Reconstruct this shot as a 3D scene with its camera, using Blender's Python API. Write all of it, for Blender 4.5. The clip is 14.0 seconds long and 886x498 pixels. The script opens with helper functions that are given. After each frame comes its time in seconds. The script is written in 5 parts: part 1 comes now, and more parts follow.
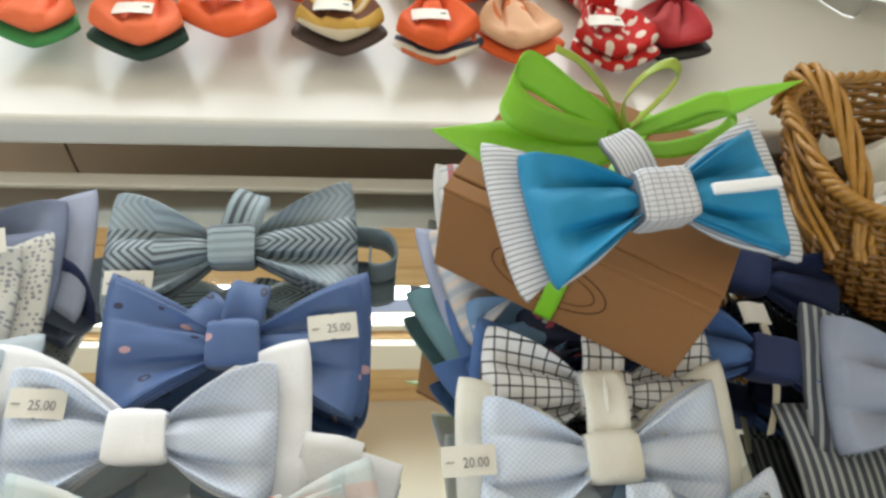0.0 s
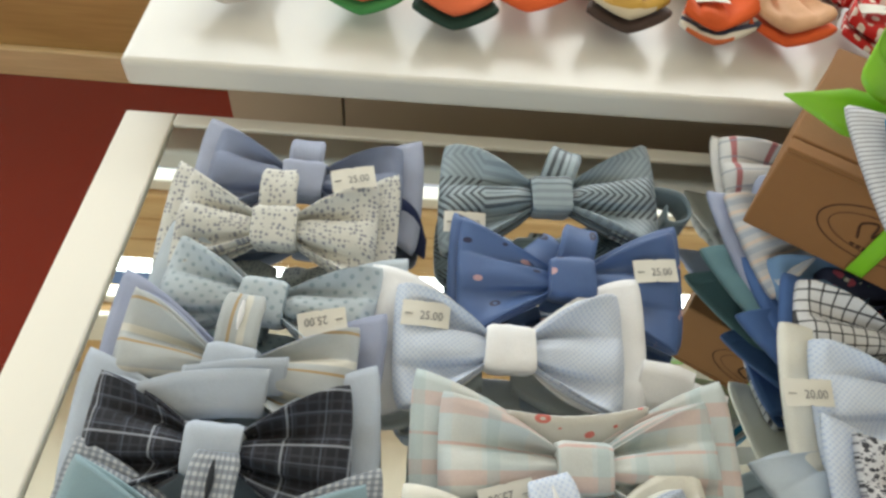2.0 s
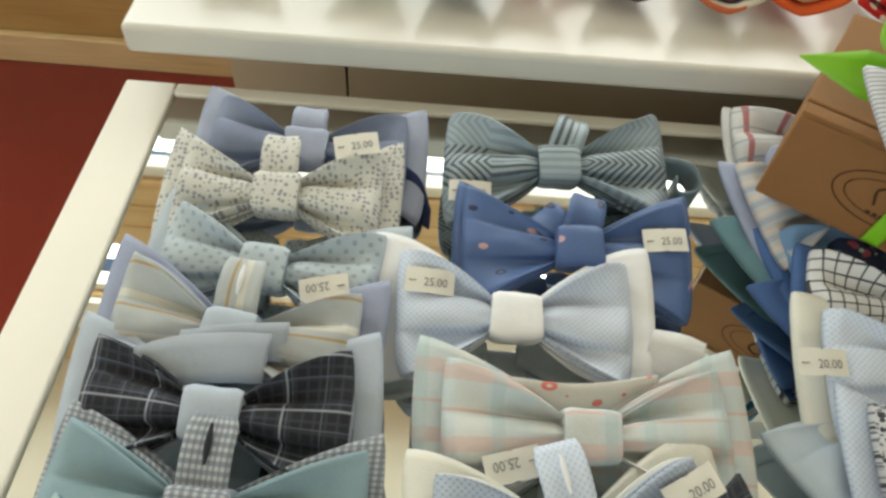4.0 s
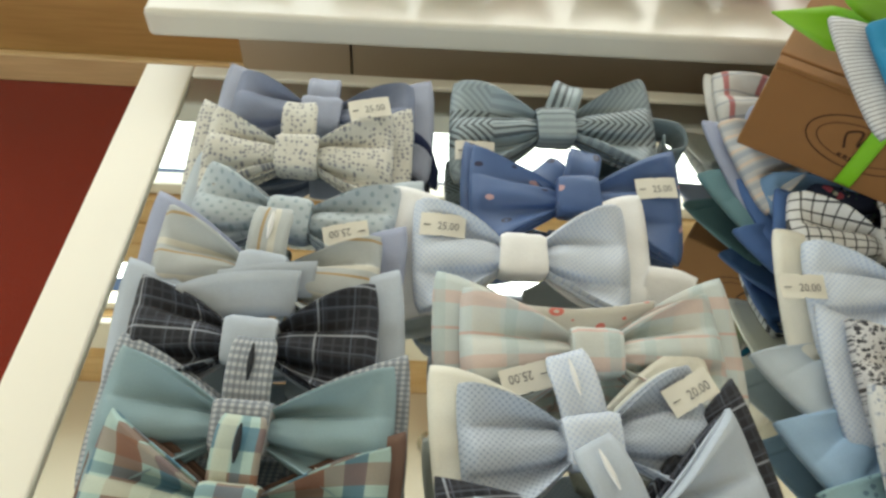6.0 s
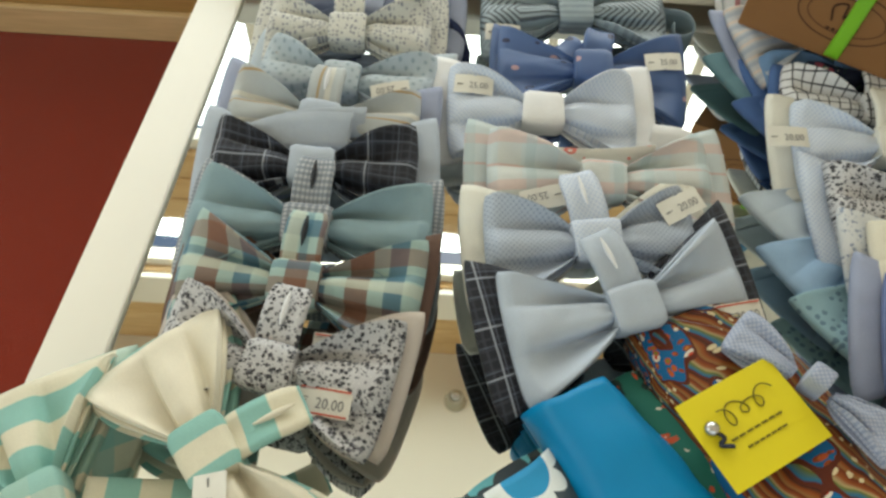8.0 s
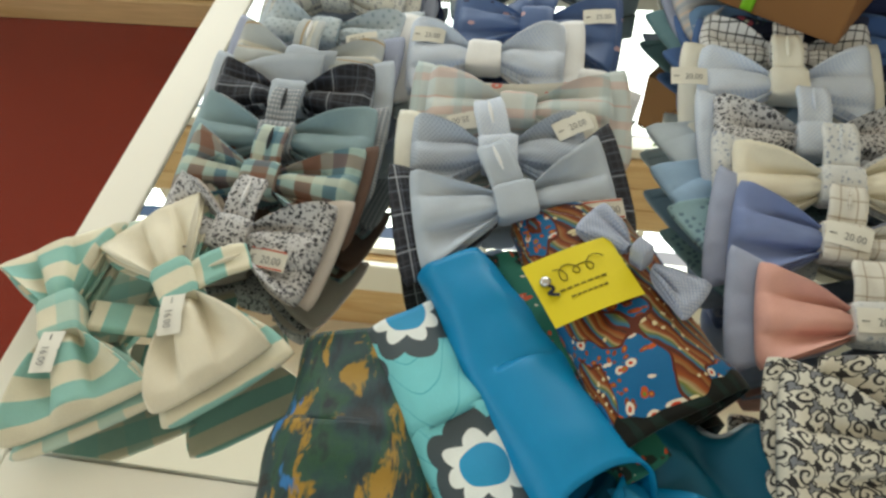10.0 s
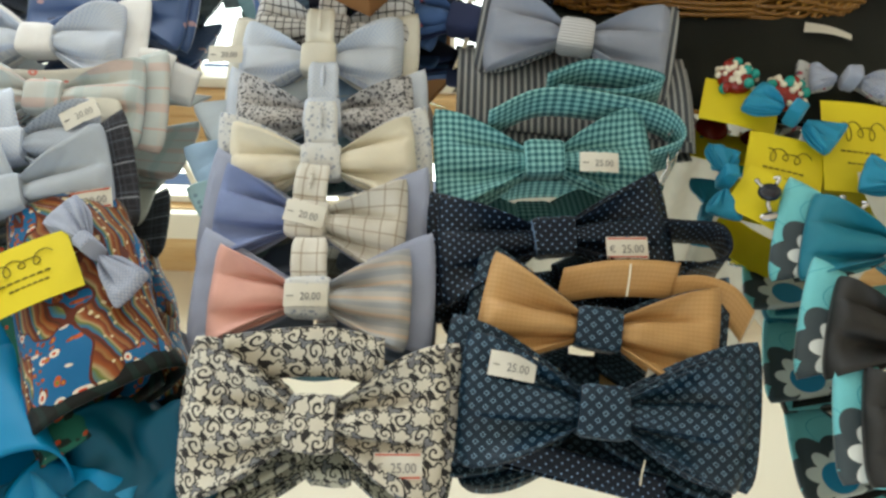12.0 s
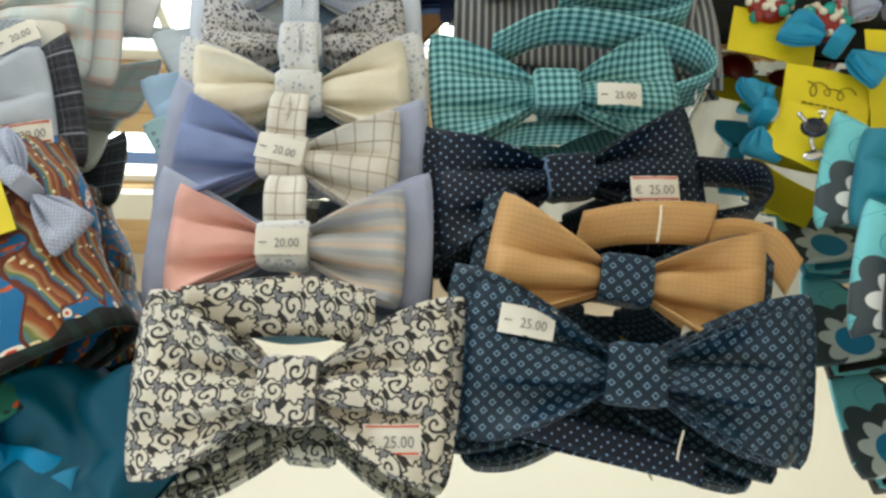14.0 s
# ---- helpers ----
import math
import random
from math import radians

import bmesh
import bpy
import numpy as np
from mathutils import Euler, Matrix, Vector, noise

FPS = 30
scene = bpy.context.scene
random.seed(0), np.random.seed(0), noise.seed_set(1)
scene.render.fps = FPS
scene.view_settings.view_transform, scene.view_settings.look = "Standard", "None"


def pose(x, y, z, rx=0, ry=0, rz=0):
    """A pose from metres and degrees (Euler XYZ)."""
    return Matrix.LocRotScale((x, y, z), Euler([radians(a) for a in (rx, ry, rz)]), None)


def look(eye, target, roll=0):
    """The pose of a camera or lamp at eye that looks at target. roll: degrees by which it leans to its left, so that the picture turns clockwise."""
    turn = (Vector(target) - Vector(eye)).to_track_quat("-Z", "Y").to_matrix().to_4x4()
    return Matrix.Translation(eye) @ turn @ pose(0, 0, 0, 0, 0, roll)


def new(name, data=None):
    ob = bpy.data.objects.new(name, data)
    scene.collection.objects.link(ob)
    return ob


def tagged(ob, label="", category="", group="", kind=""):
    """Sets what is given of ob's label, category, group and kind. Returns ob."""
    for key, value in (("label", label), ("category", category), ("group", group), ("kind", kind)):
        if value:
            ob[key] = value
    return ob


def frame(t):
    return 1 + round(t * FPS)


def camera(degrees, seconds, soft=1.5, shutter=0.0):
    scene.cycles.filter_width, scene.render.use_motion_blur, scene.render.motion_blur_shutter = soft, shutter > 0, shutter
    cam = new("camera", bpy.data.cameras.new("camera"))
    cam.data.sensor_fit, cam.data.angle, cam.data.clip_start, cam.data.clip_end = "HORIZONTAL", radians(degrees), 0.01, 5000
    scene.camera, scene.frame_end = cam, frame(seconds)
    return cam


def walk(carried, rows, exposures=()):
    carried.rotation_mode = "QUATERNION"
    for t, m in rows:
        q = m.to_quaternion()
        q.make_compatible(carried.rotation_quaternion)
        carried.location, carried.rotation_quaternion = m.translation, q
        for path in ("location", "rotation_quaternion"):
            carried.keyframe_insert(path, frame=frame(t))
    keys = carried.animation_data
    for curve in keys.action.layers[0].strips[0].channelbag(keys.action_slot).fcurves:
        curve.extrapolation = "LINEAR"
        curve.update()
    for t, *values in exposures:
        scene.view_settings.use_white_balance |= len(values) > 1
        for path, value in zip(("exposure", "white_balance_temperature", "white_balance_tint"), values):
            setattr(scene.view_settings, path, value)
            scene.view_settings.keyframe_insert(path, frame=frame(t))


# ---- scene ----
cam = camera(65.1, 14.0, soft=2.7)
PATH = [
    (0, (-0.016, 0.023, 1.198), (0.207, 1.252, -0.364), 8.5),
    (0.5, (-0.061, 0.008, 1.199), (0.15, 1.252, -0.353), 9.0),
    (1, (-0.097, -0.006, 1.2), (0.039, 1.247, -0.352), 7.4),
    (1.5, (-0.128, -0.015, 1.199), (-0.039, 1.24, -0.356), 6.5),
    (2, (-0.145, -0.018, 1.199), (-0.08, 1.221, -0.37), 6.3),
    (2.5, (-0.141, -0.018, 1.196), (-0.08, 1.222, -0.372), 6.1),
    (3, (-0.141, -0.02, 1.187), (-0.091, 1.202, -0.396), 6.0),
    (5.3, (-0.148, -0.037, 1.186), (-0.092, 1.187, -0.395), 6.2),
    (5.5, (-0.148, -0.047, 1.186), (-0.101, 1.192, -0.384), 5.6),
    (6, (-0.153, -0.066, 1.186), (-0.074, 1.197, -0.362), 5.4),
    (6.5, (-0.158, -0.081, 1.182), (-0.033, 1.188, -0.359), 6.2),
    (7, (-0.16, -0.101, 1.183), (-0.065, 1.164, -0.363), 5.6),
    (7.5, (-0.158, -0.128, 1.186), (-0.13, 1.108, -0.386), 4.1),
    (7.7, (-0.156, -0.138, 1.186), (-0.135, 1.075, -0.404), 4.1),
    (9.8, (-0.076, -0.226, 1.214), (-0.33, 0.964, -0.374), -5.3),
    (10, (-0.058, -0.232, 1.22), (-0.321, 0.946, -0.375), -4.7),
    (10.5, (0.0, -0.233, 1.237), (-0.238, 0.916, -0.383), -4.1),
    (11, (0.061, -0.216, 1.253), (-0.127, 0.866, -0.419), -3.3),
    (11.5, (0.139, -0.204, 1.25), (-0.013, 0.871, -0.429), -3.8),
    (12, (0.175, -0.199, 1.242), (0.119, 0.846, -0.462), -0.7),
    (12.5, (0.173, -0.199, 1.238), (0.126, 0.843, -0.468), -0.1),
    (13, (0.168, -0.198, 1.232), (0.132, 0.833, -0.481), 0.5),
    (13.5, (0.164, -0.197, 1.209), (0.148, 0.82, -0.513), 1.4),
    (14, (0.167, -0.19, 1.189), (0.162, 0.822, -0.536), 1.6),
]
walk(cam, [(t, look(eye, target, roll)) for t, eye, target, roll in PATH],
     [(0, 0.04, 6400, 10), (1, -0.12, 6450, 10), (3, -0.20, 6700, 7), (5.3, -0.22, 6850, 5), (6.5, -0.22, 6850, 5), (7.7, -0.30, 6750, 5), (10, -0.38, 6750, 6), (11.2, -0.36, 6650, 5), (12.2, 0.08, 6500, 8), (14, 0.18, 6350, 8)])



# ---- world, daylight and exposure ----
world = bpy.data.worlds.new("sky")
scene.world = world
world.use_nodes = True
wn = world.node_tree
sky = wn.nodes.new("ShaderNodeTexSky")
sky.sky_type, sky.sun_disc = "NISHITA", False
sky.sun_elevation, sky.sun_rotation = radians(38), radians(20)
wn.links.new(sky.outputs[0], wn.nodes["Background"].inputs[0])
wn.nodes["Background"].inputs[1].default_value = 0.12


def window_lamp(name, place, target, width, height, power, colour):
    data = bpy.data.lights.new(name, "AREA")
    data.shape, data.size, data.size_y, data.energy, data.color = "RECTANGLE", width, height, power, colour
    lamp = new(name, data)
    lamp.matrix_world = look(place, target)
    return lamp


# daylight in two window bands ahead; behind and left, unseen windows added for fill
window_lamp("daylight_lower", (-0.3, 1.56, 1.735), (-0.3, 0.0, 1.735), 5.0, 1.06, 72, (0.95, 1.0, 0.975))
window_lamp("daylight_upper", (-0.3, 1.56, 2.775), (-0.3, 0.0, 3.15), 5.0, 0.35, 54, (0.95, 1.0, 0.975))
window_lamp("daylight_fill_back", (-0.3, -2.66, 1.9), (-0.3, 0.0, 2.3), 4.0, 1.4, 25, (0.95, 1.0, 0.95))
window_lamp("daylight_fill_side", (-3.06, -0.8, 1.8), (0.0, -0.8, 1.8), 1.8, 1.4, 24, (0.95, 1.0, 0.95))

# ---- materials ----
def rgb(h):
    """Linear colour from sRGB hex."""
    c = [int(h[i:i + 2], 16) / 255 for i in (0, 2, 4)]
    return tuple(x / 12.92 if x < 0.04045 else ((x + 0.055) / 1.055) ** 2.4 for x in c) + (1.0,)


class Nodes:
    """A short way to write node materials."""

    def __init__(self, name, rough=0.6, metal=0.0, spec=0.5):
        self.mat = bpy.data.materials.new(name)
        self.mat.use_nodes = True
        self.t = self.mat.node_tree
        self.b = self.t.nodes["Principled BSDF"]
        self.b.inputs["Roughness"].default_value = rough
        self.b.inputs["Metallic"].default_value = metal
        self.b.inputs["Specular IOR Level"].default_value = spec
        self.tc = self.t.nodes.new("ShaderNodeTexCoord")
        sep = self.t.nodes.new("ShaderNodeSeparateXYZ")
        self.t.links.new(self.tc.outputs["UV"], sep.inputs[0])
        self.u, self.v = sep.outputs[0], sep.outputs[1]
        self.uv, self.obj = self.tc.outputs["UV"], self.tc.outputs["Object"]

    def put(self, socket, value):
        if isinstance(value, bpy.types.NodeSocket):
            self.t.links.new(value, socket)
        else:
            socket.default_value = value

    def m(self, op, a, b=0.0, c=0.0):
        n = self.t.nodes.new("ShaderNodeMath")
        n.operation = op
        for s, x in zip(n.inputs, (a, b, c)):
            self.put(s, x)
        return n.outputs[0]

    def mix(self, f, a, b, mode="MIX"):
        n = self.t.nodes.new("ShaderNodeMix")
        n.data_type, n.blend_type = "RGBA", mode
        self.put(n.inputs["Factor"], f)
        self.put(n.inputs["A"], a)
        self.put(n.inputs["B"], b)
        return n.outputs["Result"]

    def noise(self, scale, detail=3.0, vec=None, rough=0.5):
        n = self.t.nodes.new("ShaderNodeTexNoise")
        n.inputs["Scale"].default_value, n.inputs["Detail"].default_value, n.inputs["Roughness"].default_value = scale, detail, rough
        self.t.links.new(vec or self.uv, n.inputs["Vector"])
        return n

    def voronoi(self, scale, feature="F1", vec=None, rand=1.0):
        n = self.t.nodes.new("ShaderNodeTexVoronoi")
        n.feature = feature
        n.inputs["Scale"].default_value, n.inputs["Randomness"].default_value = scale, rand
        self.t.links.new(vec or self.uv, n.inputs["Vector"])
        return n

    def ramp(self, f, stops, hard=False):
        n = self.t.nodes.new("ShaderNodeValToRGB")
        n.color_ramp.interpolation = "CONSTANT" if hard else "LINEAR"
        e = n.color_ramp.elements
        while len(e) < len(stops):
            e.new(0.5)
        for i, (p, c) in enumerate(stops):
            e[i].position, e[i].color = p, c
        self.put(n.inputs[0], f)
        return n.outputs[0]

    def scaled(self, sx, sy, rot=0.0, vec=None):
        n = self.t.nodes.new("ShaderNodeMapping")
        n.inputs["Scale"].default_value = (sx, sy, 1)
        n.inputs["Rotation"].default_value = (0, 0, rot)
        self.t.links.new(vec or self.uv, n.inputs["Vector"])
        return n.outputs[0]

    def band(self, coord, period, width, phase=0.0):
        """1 inside lines of that width, one every period."""
        f = self.m("FRACT", self.m("DIVIDE", self.m("ADD", coord, phase + 10.0), period))
        return self.m("LESS_THAN", f, width / period)

    def cell(self, coord, period, phase=0.0):
        """-0.5 to 0.5 inside each cell."""
        return self.m("SUBTRACT", self.m("FRACT", self.m("DIVIDE", self.m("ADD", coord, phase + 10.0), period)), 0.5)

    def both(self, a, b):
        return self.m("MULTIPLY", a, b)

    def either(self, a, b):
        return self.m("MAXIMUM", a, b)

    def bump(self, height, strength=0.3, dist=0.001):
        n = self.t.nodes.new("ShaderNodeBump")
        n.inputs["Strength"].default_value, n.inputs["Distance"].default_value = strength, dist
        self.t.links.new(height, n.inputs["Height"])
        self.t.links.new(n.outputs[0], self.b.inputs["Normal"])

    def colour(self, c):
        self.put(self.b.inputs["Base Color"], c)
        return self.mat


def cloth_finish(n, c, sheen=0.06, weave=0.35, coarse=1.0):
    """Woven grain, soft creases and slight soiling over a cloth's colour."""
    big = n.noise(38, 3).outputs[0]
    tone = n.ramp(big, [(0.3, (0.88, 0.88, 0.88, 1)), (0.7, (1.0, 1.0, 1.0, 1))])
    thread = n.either(n.m("ABSOLUTE", n.m("SINE", n.m("MULTIPLY", n.u, 5200.0 / coarse))), n.m("ABSOLUTE", n.m("SINE", n.m("MULTIPLY", n.v, 5200.0 / coarse))))
    grain = n.noise(1500, 2).outputs[0]
    c = n.mix(1.0, c, tone, "MULTIPLY")
    c = n.mix(0.22, c, n.ramp(grain, [(0.25, (0.55, 0.55, 0.55, 1)), (0.75, (1, 1, 1, 1))]), "MULTIPLY")
    crease = n.noise(95, 4, rough=0.6).outputs[0]
    h = n.m("ADD", n.m("MULTIPLY", thread, 0.12), n.m("ADD", n.m("MULTIPLY", crease, 1.1), n.m("MULTIPLY", grain, 0.15)))
    n.bump(h, weave, 0.0014)
    n.b.inputs["Sheen Weight"].default_value = sheen
    n.b.inputs["Sheen Roughness"].default_value = 0.4
    return n.colour(c)


def plain(name, c, rough=0.8, sheen=0.06, weave=0.35):
    n = Nodes(name, rough)
    return cloth_finish(n, rgb(c), sheen, weave)


def lined(name, base, lines, rough=0.8, sheen=0.05, spec=0.4):
    """Stripes, checks and plaids: lines of (axis, period, width, phase, colour, strength)."""
    n = Nodes(name, rough, spec=spec)
    c = rgb(base)
    for axis, period, width, phase, col, f in lines:
        c = n.mix(n.m("MULTIPLY", n.band(n.u if axis == "u" else n.v, period, width, phase), f), c, rgb(col))
    return cloth_finish(n, c, sheen)


def dotted(name, base, dot, period, radius, rough=0.75, shift=True, strength=1.0, sheen=0.05, spec=0.4, ring=0.0):
    n = Nodes(name, rough, spec=spec)
    mask = None
    for ph in ((0.0, period / 2) if shift else (0.0,)):
        a, b = n.cell(n.u, period, ph), n.cell(n.v, period, ph)
        d = n.m("ADD", n.m("ABSOLUTE", a), n.m("ABSOLUTE", b)) if ring else n.m("SQRT", n.m("ADD", n.m("MULTIPLY", a, a), n.m("MULTIPLY", b, b)))
        k = n.m("LESS_THAN", d, radius / period)
        if ring:
            k = n.both(k, n.m("GREATER_THAN", d, ring / period))
        mask = k if mask is None else n.either(mask, k)
    c = n.mix(n.m("MULTIPLY", mask, strength), rgb(base), rgb(dot))
    return cloth_finish(n, c, sheen)


def floral(name, base, cols, scale, size=0.36, rough=0.8, rand=0.9):
    """A small scattered print: blossoms of several colours with wobbling outlines."""
    n = Nodes(name, rough)
    wob = n.noise(scale * 2.2, 2)
    warp = n.t.nodes.new("ShaderNodeVectorMath")
    warp.operation = "MULTIPLY_ADD"
    n.t.links.new(wob.outputs["Color"], warp.inputs[0])
    warp.inputs[1].default_value = (0.5 / scale, 0.5 / scale, 0)
    n.t.links.new(n.uv, warp.inputs[2])
    c = rgb(base)
    for i, (col, k) in enumerate(cols):
        v = n.voronoi(scale * (1 + 0.37 * i), vec=n.scaled(1, 1, 0.6 * i, warp.outputs[0]), rand=rand)
        c = n.mix(n.m("LESS_THAN", v.outputs["Distance"], size * k), c, rgb(col))
    return cloth_finish(n, c)


def motif(name, base, cols, scale, size, rough=0.45, sheen=0.1):
    """Sparse motifs, each of one colour out of two, on a satin ground."""
    n = Nodes(name, rough)
    v = n.voronoi(scale, vec=n.scaled(1, 1.5, 0.5), rand=0.75)
    ring = n.both(n.m("LESS_THAN", v.outputs["Distance"], size), n.m("GREATER_THAN", v.outputs["Distance"], size * 0.45))
    sep = n.t.nodes.new("ShaderNodeSeparateColor")
    n.t.links.new(v.outputs["Color"], sep.inputs[0])
    first = n.m("GREATER_THAN", sep.outputs[0], 0.5)
    c = n.mix(n.both(n.m("LESS_THAN", v.outputs["Distance"], size * 1.05), first), rgb(base), rgb(cols[0]))
    c = n.mix(n.both(ring, n.m("SUBTRACT", 1.0, first)), c, rgb(cols[1]))
    return cloth_finish(n, c, sheen, 0.25)


def zigzag(name, base, dark, period=0.0046):
    """Nested chevrons along the middle of each wing; above and below, satin sheen is coloured in as fainter lines on
    the silvery ground.
    """
    n = Nodes(name, 0.42, spec=0.6)
    tri = n.m("PINGPONG", n.m("ADD", n.v, 1.0), 0.0125)
    k = n.m("FRACT", n.m("DIVIDE", n.m("ADD", n.m("MULTIPLY", n.m("MAXIMUM", n.m("SUBTRACT", n.m("ABSOLUTE", n.u), 0.026), 0.0), 1.1), n.m("ADD", tri, 1.0)), period))
    line = n.m("LESS_THAN", k, 0.46)
    # lines lose contrast off the middle pleat, in place of satin sheen
    mid = n.m("LESS_THAN", n.m("ABSOLUTE", n.v), 0.0125)
    f = n.m("MULTIPLY", line, n.m("ADD", n.m("MULTIPLY", mid, 0.62), 0.30))
    return cloth_finish(n, n.mix(f, rgb(base), rgb(dark)), 0.05, 0.2)


def gingham(name, light, dark, period):
    n = Nodes(name, 0.75)
    a, b = n.band(n.u, period, period / 2), n.band(n.v, period, period / 2)
    f = n.m("MULTIPLY", n.m("ADD", a, b), 0.5)
    f = n.m("POWER", f, 0.75)
    return cloth_finish(n, n.mix(f, rgb(light), rgb(dark)))


def scrolls(name):
    """Ivory stars and ovals, grey hearts and ivory curls on a near-black ground."""
    n = Nodes(name, 0.75)
    p = 0.0160
    w = n.noise(75, 1)
    warp = n.t.nodes.new("ShaderNodeVectorMath")
    warp.operation = "MULTIPLY_ADD"
    n.t.links.new(w.outputs["Color"], warp.inputs[0])
    warp.inputs[1].default_value = (0.0080, 0.0080, 0)
    n.t.links.new(n.uv, warp.inputs[2])
    sep = n.t.nodes.new("ShaderNodeSeparateXYZ")
    n.t.links.new(warp.outputs[0], sep.inputs[0])
    u, v = sep.outputs[0], sep.outputs[1]

    def polar(pu, pv):
        a, b = n.cell(u, p, pu), n.cell(v, p, pv)
        return n.m("SQRT", n.m("ADD", n.m("MULTIPLY", a, a), n.m("MULTIPLY", b, b))), n.m("ARCTAN2", b, a)
    dark, ivory, grey = rgb("2a292b"), rgb("dcd8cc"), rgb("80838a")
    c = dark
    for pu, pv, turn in ((0.0, p / 2, 1.0), (p / 2, 0.0, -1.0)):
        # ivory rounds with a dark curl in them
        r, ang = polar(pu, pv)
        curl = n.m("FRACT", n.m("ADD", n.m("MULTIPLY", ang, turn / (2 * math.pi)), n.m("ADD", n.m("MULTIPLY", r, 5.2), 4.0)))
        c = n.mix(n.m("LESS_THAN", r, n.m("ADD", n.m("MULTIPLY", n.m("COSINE", n.m("MULTIPLY", ang, 4.0)), 0.04), 0.30)), c, ivory)
        c = n.mix(n.both(n.m("LESS_THAN", curl, 0.36), n.m("LESS_THAN", r, 0.25)), c, dark)
    for pu, pv in ((p / 4, p / 4), (-p / 4, -p / 4)):
        # grey arrowheads
        r, ang = polar(pu, pv)
        c = n.mix(n.m("LESS_THAN", r, n.m("ADD", n.m("MULTIPLY", n.m("COSINE", n.m("MULTIPLY", ang, 3.0)), 0.07), 0.15)), c, dark)
        c = n.mix(n.m("LESS_THAN", r, n.m("ADD", n.m("MULTIPLY", n.m("COSINE", n.m("MULTIPLY", ang, 3.0)), 0.06), 0.11)), c, grey)
    for pu, pv, rad, lobes in ((0.0, 0.0, 0.21, 8.0), (p / 2, p / 2, 0.19, 5.0)):
        # ivory stars with a dark outline
        r, ang = polar(pu, pv)
        edge = n.m("ADD", n.m("MULTIPLY", n.m("COSINE", n.m("MULTIPLY", ang, lobes)), 0.035), rad)
        c = n.mix(n.m("LESS_THAN", r, n.m("ADD", edge, 0.05)), c, dark)
        c = n.mix(n.m("LESS_THAN", r, edge), c, ivory)
    return cloth_finish(n, c)


def big_flowers(name, ground="74ccd6", period=0.092):
    """Large flowers: dark outer petals, white inner petals, a blue heart."""
    n = Nodes(name, 0.6)
    c = rgb(ground)
    # thin curling stems
    st = n.m("SINE", n.m("ADD", n.m("MULTIPLY", n.u, 190.0), n.m("MULTIPLY", n.m("SINE", n.m("MULTIPLY", n.v, 130.0)), 2.2)))
    c = n.mix(n.m("LESS_THAN", n.m("ABSOLUTE", st), 0.05), c, rgb("2b9db4"))
    for pu, pv, s in ((-0.020, -0.002, 0.86), (0.052, 0.043, 0.8)):
        a, b = n.cell(n.u, period, pu), n.cell(n.v, period, pv)
        r = n.m("SQRT", n.m("ADD", n.m("MULTIPLY", a, a), n.m("MULTIPLY", b, b)))
        ang = n.m("ARCTAN2", b, a)
        lobe = n.m("MULTIPLY", n.m("ABSOLUTE", n.m("COSINE", n.m("MULTIPLY", ang, 4.0))), 0.07 * s)
        c = n.mix(n.m("LESS_THAN", r, n.m("ADD", lobe, 0.27 * s)), c, rgb("3a4850"))
        c = n.mix(n.m("LESS_THAN", r, n.m("ADD", lobe, 0.15 * s)), c, rgb("e8eeee"))
        c = n.mix(n.m("LESS_THAN", r, 0.12 * s), c, rgb("1093c8"))
    return cloth_finish(n, c, 0.15, 0.25)


def painted(name):
    """Brushy printed cloth: dark green and navy strokes with patches of ochre and blue."""
    n = Nodes(name, 0.55)
    f = n.noise(30, 4, n.scaled(1.0, 2.4, 0.2), 0.6).outputs[0]
    c = n.ramp(f, [(0.32, rgb("0b1418")), (0.43, rgb("12303a")), (0.50, rgb("17423f")), (0.58, rgb("214e38")), (0.66, rgb("10222c"))])
    o = n.noise(34, 4, n.scaled(1.0, 2.0, 0.3), 0.65)
    o.inputs["Distortion"].default_value = 0.4
    c = n.mix(n.ramp(o.outputs[0], [(0.55, (0, 0, 0, 1)), (0.60, (1, 1, 1, 1))]), c, rgb("a27e28"))
    b = n.noise(24, 3, n.scaled(1.3, 2.2, 0.9), 0.6).outputs[0]
    c = n.mix(n.ramp(b, [(0.60, (0, 0, 0, 1)), (0.635, (1, 1, 1, 1))]), c, rgb("2474b8"))
    k = n.noise(20, 3, n.scaled(2.6, 0.7, 0.25), 0.6).outputs[0]
    c = n.mix(n.ramp(k, [(0.60, (0, 0, 0, 1)), (0.65, (1, 1, 1, 1))]), c, rgb("0a1014"))
    return cloth_finish(n, c, 0.1, 0.25)


